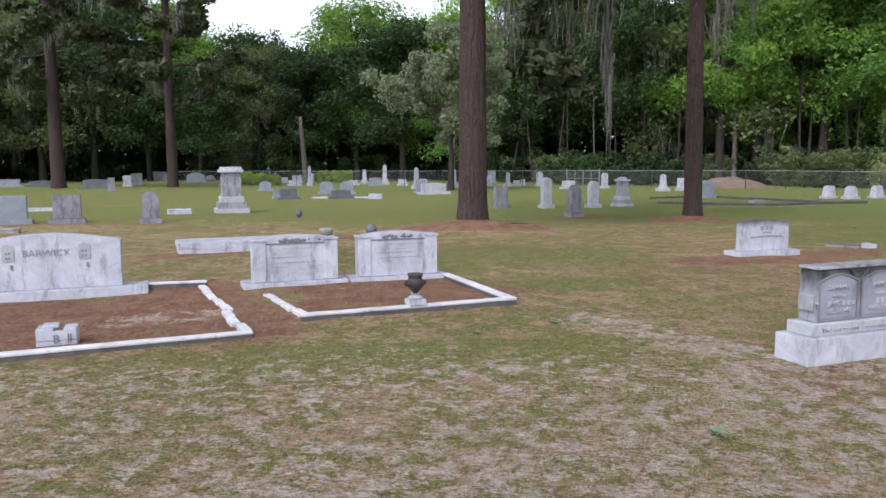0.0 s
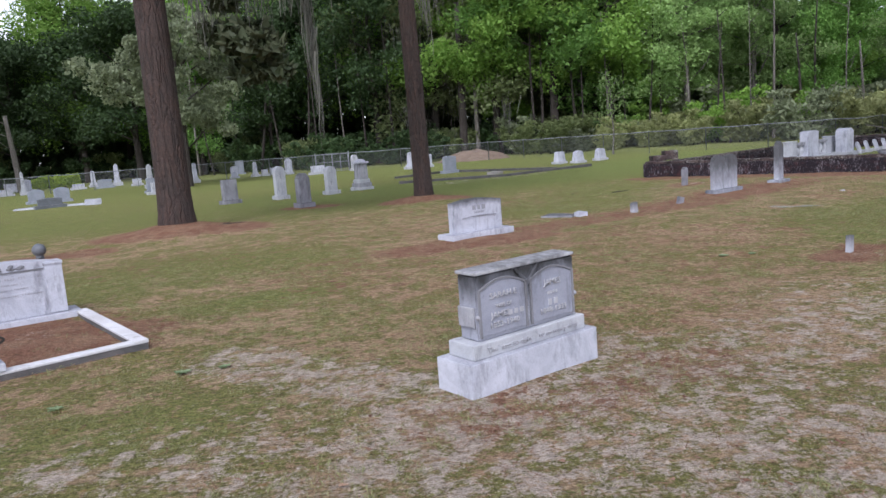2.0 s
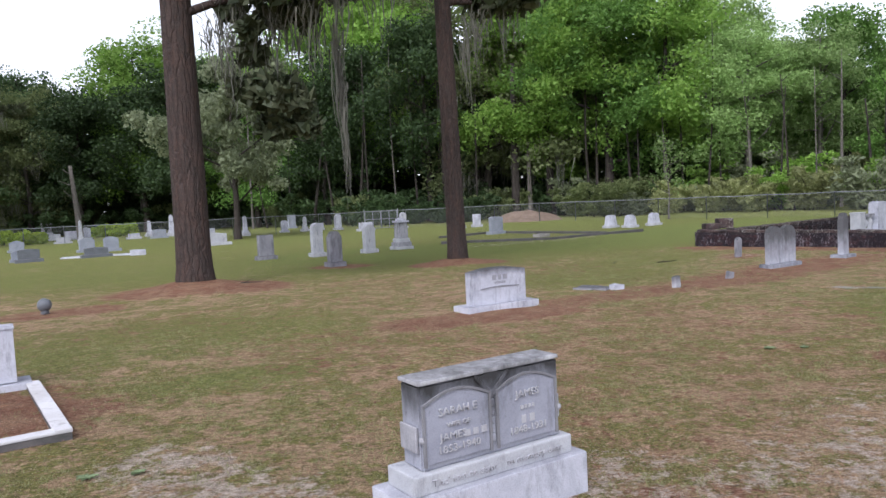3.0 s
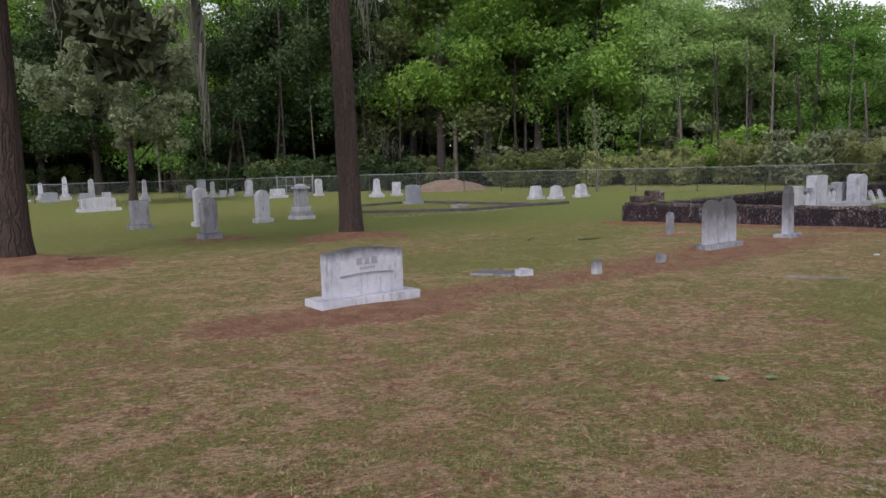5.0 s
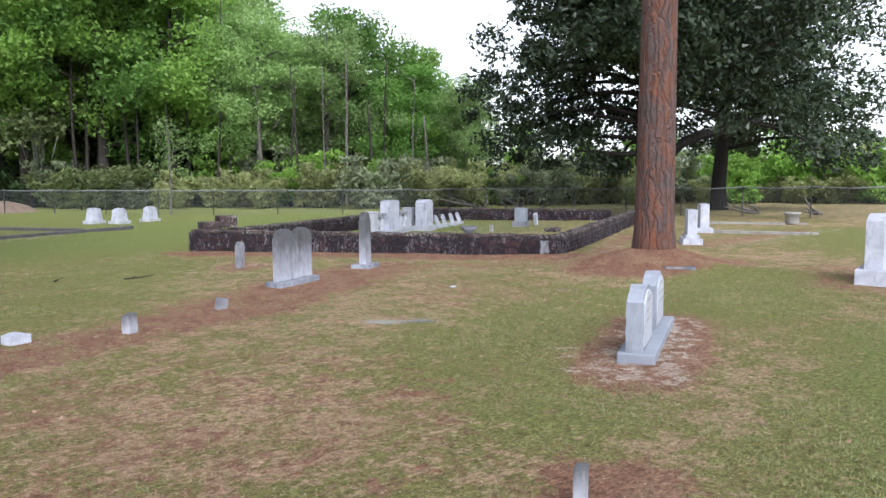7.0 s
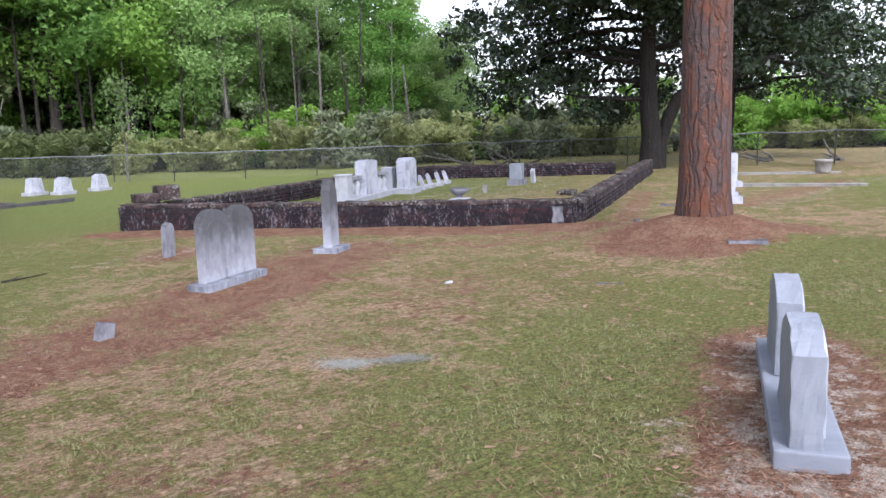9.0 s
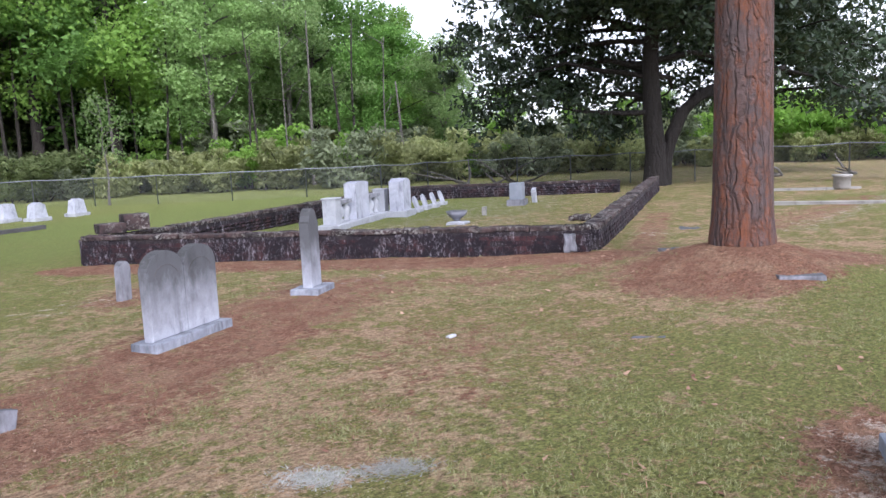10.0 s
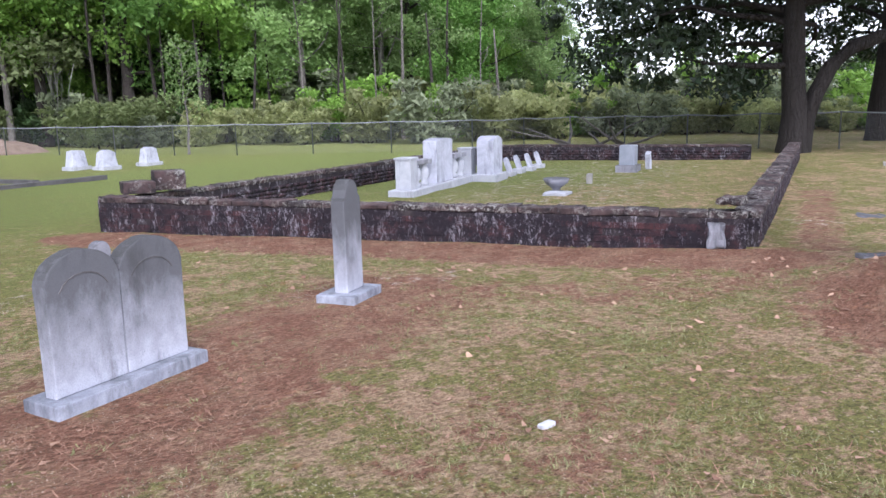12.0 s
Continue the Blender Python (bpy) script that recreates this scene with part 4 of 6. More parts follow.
for s in (-1, 1):
    bm = bmesh.new()
    for i in range(8):
        a = math.pi * i / 7
        bmesh.ops.create_icosphere(bm, subdivisions=1, radius=0.014, matrix=Matrix.Translation((s * (0.115 + 0.035 * math.sin(a)), 0, 0.24 + 0.06 * i / 7)))
    part("handle", bm, URN_DARK, ur)

vb = thing("flower_vase", at(-4.32, 6.62, 28), "broken white marble flower vase block with a carved letter", "vase")
bm = bmesh.new()
box(bm, -0.17, 0.17, -0.1, 0.1, -0.03, 0.05, 0.012)
box(bm, -0.17, -0.02, -0.1, 0.1, 0.05, 0.165, 0.012)
box(bm, 0.06, 0.17, -0.1, 0.1, 0.05, 0.165, 0.012)
box(bm, -0.03, 0.07, -0.1, -0.06, 0.05, 0.14, 0.006)
part("block", bm, WHITE, vb)
bm = bmesh.new()
box(bm, -0.12, 0.02, -0.07, 0.07, 0.16, 0.195, 0.016)
part("broken_lid", bm, WHITE, vb)
lettering("B", 0.11, 0.0, -0.104, 0.03, vb, LETTER)
bars([(0.11, 0.07, 0.04, 0.08)], -0.102, vb, LETTER)

for x, y, r in ((-3.95, 17.2, 0.125), (-7.75, 23.1, 0.12)):
    bm = bmesh.new()
    lathe(bm, [(0.07, -0.02), (0.075, 0.03)] + [(max(0.02, r * math.sin(a)), 0.03 + r - r * math.cos(a)) for a in np.linspace(0.5, 3.0, 9)], 16)
    ob = new("stone_ball", mesh_of("stone_ball", rough_up(bm, 0.01, 12, x), DARK_GRANITE))
    ob.matrix_basis = at(x, y)
    tagged(ob, "round grey stone flower bowl on bare soil", "flower bowl", "round bowls")

# ---- stones inside the walled plot ----
st = thing("monument", at(17.95, 26.0, 34) @ Matrix.Diagonal((0.94, 0.9, 0.88, 1)), "white marble monument with side pillars on a long base", "monument")
bm = bmesh.new()
box(bm, -2.05, 2.0, -0.28, 0.28, -0.05, 0.15, 0.015)
part("base", bm, PALE, st)
for sx, w, h in ((-1.75, 0.34, 0.62), (1.72, 0.34, 0.62)):
    bm = bmesh.new()
    box(bm, sx - w / 2, sx + w / 2, -0.17, 0.17, 0.15, h + 0.15, 0.012)
    box(bm, sx - w / 2 - 0.02, sx + w / 2 + 0.02, -0.19, 0.19, h + 0.15, h + 0.19, 0.008)
    part("pillar", bm, PALE, st)
bm = bmesh.new()
slab(bm, "low_arch", 0.95, 0.32, 0.98, 0.15, -0.1, 0, 0.02)
part("tablet", bm, WHITE, st)
for sx in (-1.1, 1.0):
    bm = bmesh.new()
    box(bm, sx - 0.42, sx + 0.42, -0.1, 0.1, 0.62, 0.72, 0.008)
    part("rail", bm, WORN, st)
    for k in (-0.2, 0.2):
        bm = bmesh.new()
        lathe(bm, [(0.10, 0.15), (0.10, 0.2), (0.06, 0.24), (0.12, 0.38), (0.10, 0.5), (0.06, 0.56), (0.09, 0.62)], 14, sx + k)
        part("baluster", bm, PALE, st)
headstone(at(19.65, 26.55, 34), "white marble headstone with an arched top", [("arch", 0.66, 0.38, 0.82, 0)], [(0.9, 0.56, 0.15)], WHITE, PALE)
for x, y in ((20.55, 27.0), (21.35, 27.6), (22.0, 27.95), (22.75, 28.45)):
    mk = thing("child_marker", at(x, y, 34), "small white slanted marker on a plinth", "grave marker", "row of small white markers")
    bm = bmesh.new()
    box(bm, -0.2, 0.2, -0.14, 0.14, -0.04, 0.1, 0.01)
    part("plinth", bm, PALE, mk)
    bm = bmesh.new()
    slab(bm, "round", 0.26, 0.07, 0.36, 0, 0, 0, 0.008)
    bmesh.ops.rotate(bm, verts=bm.verts[:], cent=(0, 0, 0), matrix=Matrix.Rotation(radians(-20), 3, "X"))
    bmesh.ops.translate(bm, verts=bm.verts[:], vec=(0, -0.04, 0.09))
    part("tablet", bm, WHITE, mk)
bm = bmesh.new()
lathe(bm, [(0.16, 0.0), (0.15, 0.03), (0.06, 0.05), (0.10, 0.1), (0.20, 0.17), (0.24, 0.26), (0.20, 0.27)], 16)
ob = new("stone_bowl", mesh_of("stone_bowl", rough_up(bm, 0.012, 8), TABLET))
ob.matrix_basis = at(18.75, 23.45)
tagged(ob, "broken grey stone bowl on the grass", "flower bowl")
flat_stone(18.55, 23.2, 0.5, 0.4, 0.05, PALE, "pale sunken marker under a bowl", 30, 20)
post(20.43, 24.28, 0.16, 0.2, CONCRETE, "small grey stone stub inside the plot")
headstone(at(23.2, 25.75, 32), "square pale granite pillar headstone", [("flat", 0.44, 0.36, 0.46, 0)], [(0.6, 0.5, 0.16)], GRANITE, TABLET)
post(24.1, 25.9, 0.2, 0.42, WHITE, "slanted small white marker", -18)

# ---- stones beyond the big pine ----
headstone(at(20.55, 17.65, 40), "white marble headstone with a flared base", [("flat", 0.5, 0.22, 0.58, 0)], [(0.78, 0.44, 0.14), (0.6, 0.32, 0.08)], WHITE, WHITE)
headstone(at(24.3, 19.6, 40), "white marble headstone beyond the pine", [("low_arch", 0.6, 0.24, 0.68, 0)], [(0.82, 0.44, 0.14)], WHITE, WHITE)
headstone(at(16.66, 12.16, 14), "large white marble headstone with sloped shoulders", [("gable", 0.86, 0.24, 0.78, 0)], [(1.12, 0.44, 0.22)], WHITE, WHITE)
bm = bmesh.new()
lathe(bm, [(0.2, -0.02), (0.22, 0.05), (0.22, 0.3), (0.26, 0.32), (0.26, 0.38), (0.2, 0.38)], 14)
ob = new("stone_planter", mesh_of("stone_planter", bm, CONCRETE))
ob.matrix_basis = at(29.5, 19.5, 0, 0.03)
tagged(ob, "dark concrete planter at the end of a kerb", "planter")

# ---- the far rows ----
def far(px, py, w, h, style, mat, base=0.14, rot=U, d=0.24, group="far rows of stones"):
    words = {WHITE: "white marble", PALE: "pale marble", GRANITE: "grey granite", DARK_GRANITE: "dark granite", TABLET: "weathered grey marble", WORN: "stained marble"}[mat]
    kind = {"round": "round-topped tablet", "arch": "arched headstone", "flat": "square headstone", "low_arch": "curved-top headstone", "serp": "shouldered headstone",
            "gable": "pointed headstone", "shoulder": "shouldered tablet"}[style]
    return headstone(at(px, py, rot), f"{words} {kind} on its base in the lawn", [(style, w, d, h - base, 0)], [(w * 1.3, d * 1.9, base)], mat, PALE if mat in (WHITE, PALE, WORN) else mat, group)[0]


for row in (
    (-15.1, 19.7, 0.95, 0.80, "flat", GRANITE), (-13.7, 20.3, 0.74, 0.82, "flat", TABLET), (-11.35, 20.7, 0.46, 0.92, "shoulder", TABLET),
    (-65, 83.5, 2.2, 1.0, "serp", GRANITE), (-62, 82.0, 1.5, 0.9, "arch", GRANITE), (-64, 89, 1.7, 0.8, "flat", PALE), (-58.5, 85, 0.8, 0.8, "flat", GRANITE),
    (-43.4, 55.8, 1.5, 0.62, "flat", GRANITE), (-41.4, 57.0, 2.0, 0.5, "low_arch", DARK_GRANITE), (-53, 81.5, 2.1, 0.85, "serp", GRANITE), (-33.8, 52.6, 1.7, 0.7, "low_arch", DARK_GRANITE),
    (-29.4, 47.6, 0.45, 0.92, "flat", TABLET), (-33.6, 56.5, 0.6, 0.9, "flat", PALE), (-35.3, 60.8, 0.9, 1.0, "flat", GRANITE), (-43.2, 78.4, 2.0, 0.95, "low_arch", PALE),
    (-40.5, 76, 1.3, 0.9, "serp", GRANITE), (-44.2, 86, 0.9, 0.5, "flat", WHITE), (-33.9, 68.8, 1.7, 0.95, "arch", GRANITE), (-37.8, 80, 0.85, 0.5, "arch", WHITE), (-36, 74, 0.8, 0.5, "flat", PALE),
    (-18.7, 48.0, 0.75, 0.66, "arch", GRANITE), (-13.2, 37.2, 0.85, 0.58, "low_arch", DARK_GRANITE), (-13.9, 37.6, 0.42, 0.5, "arch", GRANITE), (-22.9, 66.2, 0.9, 0.7, "flat", WHITE), (-21.6, 65.8, 0.7, 0.95, "arch", WHITE),
    (-24.5, 67, 0.8, 0.5, "flat", PALE), (-13.2, 43.7, 0.75, 0.74, "arch", GRANITE), (-11.9, 43.5, 0.72, 0.76, "arch", GRANITE), (-10.8, 38.4, 1.0, 0.46, "low_arch", DARK_GRANITE),
    (-14.0, 59.3, 0.95, 0.64, "low_arch", GRANITE), (-11.8, 59.2, 0.58, 0.5, "flat", WHITE), (-6.8, 43.7, 1.5, 0.66, "serp", PALE), (-7.8, 45.5, 0.7, 0.8, "flat", GRANITE),
    (-4.8, 57.4, 0.45, 0.85, "gable", WHITE), (-5.3, 66.0, 0.64, 1.1, "flat", GRANITE), (-2.7, 57.3, 0.42, 0.45, "flat", PALE), (-2.3, 58.6, 0.24, 0.5, "flat", WHITE),
    (-1.9, 29.7, 0.52, 0.86, "flat", TABLET), (-0.15, 29.9, 0.38, 1.18, "round", PALE), (-1.0, 57.0, 0.46, 1.1, "round", WHITE), (1.05, 52.4, 0.9, 0.55, "flat", WHITE),
    (0.80, 24.6, 0.37, 1.0, "shoulder", TABLET), (1.66, 30.4, 0.4, 1.03, "round", PALE), (3.5, 53.4, 0.42, 1.05, "round", PALE), (7.9, 49.2, 0.45, 0.78, "flat", WHITE), (7.65, 39.6, 0.7, 0.85, "low_arch", GRANITE),
    (-27, 60.0, 0.7, 0.8, "flat", GRANITE), (-9.6, 56, 0.5, 0.6, "flat", WHITE), (-16.2, 60.6, 0.8, 0.4, "flat", PALE), (-20.4, 58.5, 0.9, 0.45, "flat", PALE),
):
    far(*row)
for x, y, style in ((13.35, 39.6, "low_arch"), (14.1, 38.9, "arch"), (15.6, 39.8, "gable")):
    st, z = headstone(at(x, y, 32), "small white marble headstone with sloping sides", [], [(0.72, 0.5, 0.12)], WHITE, PALE, "three small white stones")
    bm = bmesh.new()
    slab(bm, style, 0.58, 0.34, 0.5, z, 0, 0, 0.012, 0.76)
    part("tablet", bm, WHITE, st)
    bars([(0, z + 0.3, 0.24, 0.05), (0, z + 0.2, 0.3, 0.04)], -0.14, st, LETTER_SOFT)


def obelisk(x, y, h, w, mat, label):
    ob = thing("obelisk", at(x, y, U), label, "monument", "far obelisks")
    bm = bmesh.new()
    box(bm, -w, w, -w, w, -0.05, h * 0.16, 0.01)
    part("base", bm, PALE, ob)
    bm = bmesh.new()
    box(bm, -w * 0.7, w * 0.7, -w * 0.7, w * 0.7, h * 0.16, h * 0.26, 0.01)
    part("plinth", bm, mat, ob)
    bm = bmesh.new()
    box(bm, -w * 0.52, w * 0.52, -w * 0.52, w * 0.52, h * 0.26, h * 0.93, 0.006, 0.72)
    box(bm, -w * 0.37, w * 0.37, -w * 0.37, w * 0.37, h * 0.93, h, 0.004, 0.15)
    part("shaft", bm, mat, ob)


for row in ((-19.1, 58.3, 1.6, 0.22, PALE), (-16.1, 64, 1.25, 0.3, WHITE), (-13.9, 62.2, 1.65, 0.32, WHITE), (-9.3, 51.8, 1.5, 0.3, PALE), (-7.1, 55, 1.35, 0.26, WHITE), (-3.35, 57.3, 1.05, 0.26, PALE), (6.7, 48.3, 1.05, 0.32, WHITE)):
    obelisk(*row, "white marble obelisk on a stepped base" if row[4] == WHITE else "pale stone obelisk on a stepped base")


def pillar_monument(x, y, h, w, label, rot=U, draped=False):
    """A tall square monument: stepped base, die, moulded cap."""
    ob = thing("pillar_monument", at(x, y, rot), label, "monument")
    for name, a, z0, z1, mat in (("base", 0.62, -0.05, 0.10, PALE), ("upper_base", 0.52, 0.10, 0.24, WORN), ("plinth", 0.44, 0.24, 0.36, PALE)):
        bm = bmesh.new()
        box(bm, -w * a, w * a, -w * a, w * a, z0 * h, z1 * h if z0 > 0 else z1 * h, 0.012)
        part(name, bm, mat, ob)
    bm = bmesh.new()
    box(bm, -w * 0.36, w * 0.36, -w * 0.36, w * 0.36, 0.36 * h, 0.88 * h, 0.01, 0.93)
    part("die", bm, WORN, ob, "stained square shaft")
    bm = bmesh.new()
    box(bm, -w * 0.44, w * 0.44, -w * 0.44, w * 0.44, 0.88 * h, 0.94 * h, 0.012)
    if draped:
        bmesh.ops.create_uvsphere(bm, u_segments=12, v_segments=8, radius=w * 0.38, matrix=Matrix.Translation((0, 0, 0.95 * h)) @ Matrix.Diagonal((1, 1, 0.45, 1)))
    else:
        box(bm, -w * 0.40, w * 0.40, -w * 0.40, w * 0.40, 0.94 * h, h, 0.012, 0.9)
    part("cap", bm, WHITE, ob, "pale moulded cap")


pillar_monument(-11.2, 25.9, 1.62, 0.92, "tall stained marble pillar monument with a cap")
pillar_monument(2.85, 31.6, 1.15, 0.54, "pale marble pillar monument with a rounded top", 30, True)
pillar_monument(-29.2, 76.5, 1.35, 1.1, "pale square pillar monument by the hedge")


# ---- fence ----
def tube(bm, pts, radii, n=8):
    """A tapering limb through the points."""
    pts = [Vector(p) for p in pts]
    rings = []
    for i, p in enumerate(pts):
        d = (pts[min(i + 1, len(pts) - 1)] - pts[max(i - 1, 0)]).normalized()
        s = d.orthogonal().normalized() if abs(d.z) < 0.95 else Vector((1, 0, 0))
        s = (s - d * s.dot(d)).normalized()
        t = d.cross(s)
        rings.append([bm.verts.new(p + (s * math.cos(2 * math.pi * k / n) + t * math.sin(2 * math.pi * k / n)) * radii[i]) for k in range(n)])
    for a, b in zip(rings, rings[1:]):
        for k in range(n):
            bm.faces.new((a[k], a[(k + 1) % n], b[(k + 1) % n], b[k])).smooth = True
    bm.faces.new(rings[-1])
    return bm


def fence_run(pts, height, label, sag=0.03):
    top = thing("chain_link_fence", Matrix.Translation((pts[0][0], pts[0][1], 0)), label, "fence")
    ox, oy = pts[0]
    for (ax, ay), (bx, by) in zip(pts, pts[1:]):
        n = max(1, round(math.hypot(bx - ax, by - ay) / 3.0))
        for i in range(n + 1):
            x, y = ax + (bx - ax) * i / n - ox, ay + (by - ay) * i / n - oy
            g = float(ground_z(x + ox, y + oy))
            if i < n:
                bm = bmesh.new()
                lathe(bm, [(0.026, g - 0.1), (0.026, g + height), (0.034, g + height), (0.02, g + height + 0.04)], 8, x, y)
                part("fence_post", bm, STEEL, top)
                x1, y1 = ax + (bx - ax) * (i + 1) / n - ox, ay + (by - ay) * (i + 1) / n - oy
                g1 = float(ground_z(x1 + ox, y1 + oy))
                bm = bmesh.new()
                tube(bm, [(x, y, g + height), ((x + x1) / 2, (y + y1) / 2, (g + g1) / 2 + height - sag), (x1, y1, g1 + height)], [0.024] * 3, 6)
                part("top_rail", bm, STEEL, top)
                bm = bmesh.new()
                q = [bm.verts.new(v) for v in ((x, y, g + 0.02), (x1, y1, g1 + 0.02), (x1, y1, g1 + height - 0.02), (x, y, g + height - 0.02))]
                bm.faces.new(q)
                part("wire_fabric", bm, FABRIC, top, "diamond wire mesh")
    return top


fence_run([(-32, 60), (-8, 55.5), (12.5, 52.5), (19.8, 43.2), (26.8, 36.8)], 1.2, "galvanised chain-link fence along the woods")
fence_run([(26.8, 36.8), (32.3, 37.2), (33.4, 29.0), (34.6, 21.2), (36.0, 10.0), (37.0, -4.0)], 1.2, "sagging galvanised chain-link fence behind the plots", 0.06)


def fence_gate(m, width, height, label):
    """A double gate: two posts and two framed leaves of wire mesh, its sill along x."""
    top = thing("chain_link_gate", m, label, "gate")
    for x in (0.0, width):
        bm = bmesh.new()
        lathe(bm, [(0.04, -0.1), (0.04, height + 0.08), (0.02, height + 0.11)], 10, x)
        part("gate_post", bm, STEEL, top)
    half = width / 2
    for x0 in (0.05, half + 0.02):
        x1 = x0 + half - 0.07
        bm = bmesh.new()
        for a, b in (((x0, 0.08), (x1, 0.08)), ((x1, 0.08), (x1, height)), ((x1, height), (x0, height)), ((x0, height), (x0, 0.08)), ((x0, height * 0.55), (x1, height * 0.55)), (((x0 + x1) / 2, 0.08), ((x0 + x1) / 2, height))):
            tube(bm, [(a[0], 0, a[1]), (b[0], 0, b[1])], [0.021, 0.021], 6)
        leaf = part("gate_leaf", bm, STEEL, top, "pale tubular gate leaf")
        bm = bmesh.new()
        bm.faces.new([bm.verts.new(v) for v in ((x0, 0, 0.08), (x1, 0, 0.08), (x1, 0, height), (x0, 0, height))])
        part("wire_fabric", bm, FABRIC, leaf, "diamond wire mesh")
    return top


fence_gate(at(0.95, 54.11, -8.3), 2.25, 1.22, "pale tubular double gate in the chain-link fence")

bm = bmesh.new()
bmesh.ops.create_grid(bm, x_segments=28, y_segments=20, size=1.0)
for v in bm.verts:
    r = min(1.0, math.hypot(v.co.x, v.co.y))
    v.co = Vector((v.co.x * 2.9, v.co.y * 1.8, 0.8 * (1 - r * r) ** 1.2 + 0.12 * noise.noise(v.co * 5) - 0.08))
ob = new("dirt_pile", mesh_of("dirt_pile", bm, DIRT))
ob.matrix_basis = at(11.9, 54.6, 0)
tagged(ob, "heap of bare red dirt behind the fence", "dirt pile")


# ---- trees ----
def leaf_cloud(name, clumps, per, size, mat, seed, droop=0.0, long=1.0):
    """Many small leaf sprays round the clump centres (x, y, z, radius)."""
    rng = np.random.RandomState(seed)
    c = np.array(clumps, float)
    n = len(c) * per
    which = np.repeat(np.arange(len(c)), per)
    p = rng.normal(size=(n, 3))
    p /= np.linalg.norm(p, axis=1, keepdims=True)
    p *= (rng.rand(n, 1) ** 0.45) * c[which, 3:4]
    p[:, 2] *= 0.75
    p += c[which, :3]
    a = rng.normal(size=(n, 3)) + np.array([0, 0, -droop])
    a /= np.linalg.norm(a, axis=1, keepdims=True)
    b = np.cross(a, rng.normal(size=(n, 3)))
    b /= np.linalg.norm(b, axis=1, keepdims=True)
    s = size * rng.uniform(0.6, 1.35, (n, 1))
    a, b = a * s * long, b * s * 0.52
    v = np.stack([p - a * 0.55, p + b * 0.62 + a * 0.25, p - b * 0.62 + a * 0.4], 1).reshape(-1, 3)
    return fast_mesh(name, v, np.arange(n * 3).reshape(-1, 3), mat)


def strand_cloud(name, spots, mat, seed, per=22):
    """Hanging moss: ragged bunches of thin strips that gather below each spot (x, y, z, length, spread)."""
    rng = random.Random(seed)
    v, f = [], []
    for x, y, z, length, spread in spots:
        for i in range(per):
            ox, oy = rng.gauss(0, spread), rng.gauss(0, spread)
            ln, w, t = length * rng.uniform(0.2, 1.0) ** 1.3, rng.uniform(0.009, 0.026), rng.uniform(0, math.pi)
            z0, ph = z - rng.uniform(0, 0.45) * length, rng.uniform(0, 6)
            k, base = 4, len(v)
            for j in range(k + 1):
                s = j / k
                q, pull = 1 - 0.8 * s, 1 - 0.55 * s
                cx = x + ox * pull + 0.05 * math.sin(5 * s + ph)
                cy = y + oy * pull + 0.05 * math.cos(4 * s + ph)
                a = t + 2.2 * s
                dx, dy = math.cos(a) * w * q, math.sin(a) * w * q
                v += [(cx - dx, cy - dy, z0 - ln * s), (cx + dx, cy + dy, z0 - ln * s)]
            f += [(base + 2 * j, base + 2 * j + 1, base + 2 * j + 3, base + 2 * j + 2) for j in range(k)]
    return fast_mesh(name, np.array(v), np.array(f), mat)


def limb_points(rng, start, heading, rise, length, k=5):
    pts = [Vector(start)]
    d = Vector((math.cos(heading), math.sin(heading), rise)).normalized()
    for i in range(k):
        d = (d + Vector((rng.gauss(0, 0.16), rng.gauss(0, 0.16), rng.gauss(0.02, 0.12)))).normalized()
        pts.append(pts[-1] + d * length / k)
    return pts


def broadleaf(name, seed, h, spread, low, leaf, mat, bark, label, per=125, clump=0.10, trunk=0.018, moss=0):
    """A broadleaved tree with its foot at the origin."""
    rng = random.Random(seed)
    top = thing(name, Matrix.Identity(4), label, "tree", "trees at the edge of the woods")
    bm = bmesh.new()
    lean = rng.uniform(-0.03, 0.03)
    spine = [(lean * h * s * s + rng.gauss(0, 0.04), rng.gauss(0, 0.05), h * 0.9 * s - 0.2) for s in np.linspace(0, 1, 8)]
    r0 = trunk * h
    tube(bm, spine, [r0 * (1.25 if i == 0 else 1 - 0.86 * i / 7) for i in range(8)], 9)
    clumps, hang = [], []
    for i in range(15):
        s = low + (0.97 - low) * (i + rng.random()) / 15
        k = min(6, int(s * 7))
        start = Vector(spine[k]).lerp(Vector(spine[k + 1]), s * 7 - k)
        reach = spread * h * (0.55 + 0.6 * math.sin(math.pi * min(1, 0.15 + (s - low) / (1 - low)))) * rng.uniform(0.6, 1.1)
        pts = limb_points(rng, start, i * 2.4 + rng.gauss(0, 0.3), rng.uniform(0.15, 0.7), reach)
        tube(bm, pts, [r0 * 0.32 * (1 - j / 6.5) for j in range(6)], 5)
        for j in (2, 3, 4, 5):
            q = pts[j]
            for m in range(2 if j > 2 else 1):
                clumps.append((q.x + rng.gauss(0, 0.05) * h, q.y + rng.gauss(0, 0.05) * h, q.z + rng.gauss(0.01, 0.035) * h, clump * h * rng.uniform(0.55, 1.05)))
        if moss and i < moss:
            hang += [(q.x, q.y, q.z, rng.uniform(0.8, 2.6), 0.25) for q in pts[2:]]
    part("trunk", bm, bark, top)
    ob = new("crown", leaf_cloud("crown", clumps, per, leaf, mat, seed))
    ob.parent = top
    if hang:
        ob = new("moss", strand_cloud("moss", hang, MOSS, seed))
        ob.parent = top
        tagged(ob, "hanging grey Spanish moss", kind="stuff")
    return top


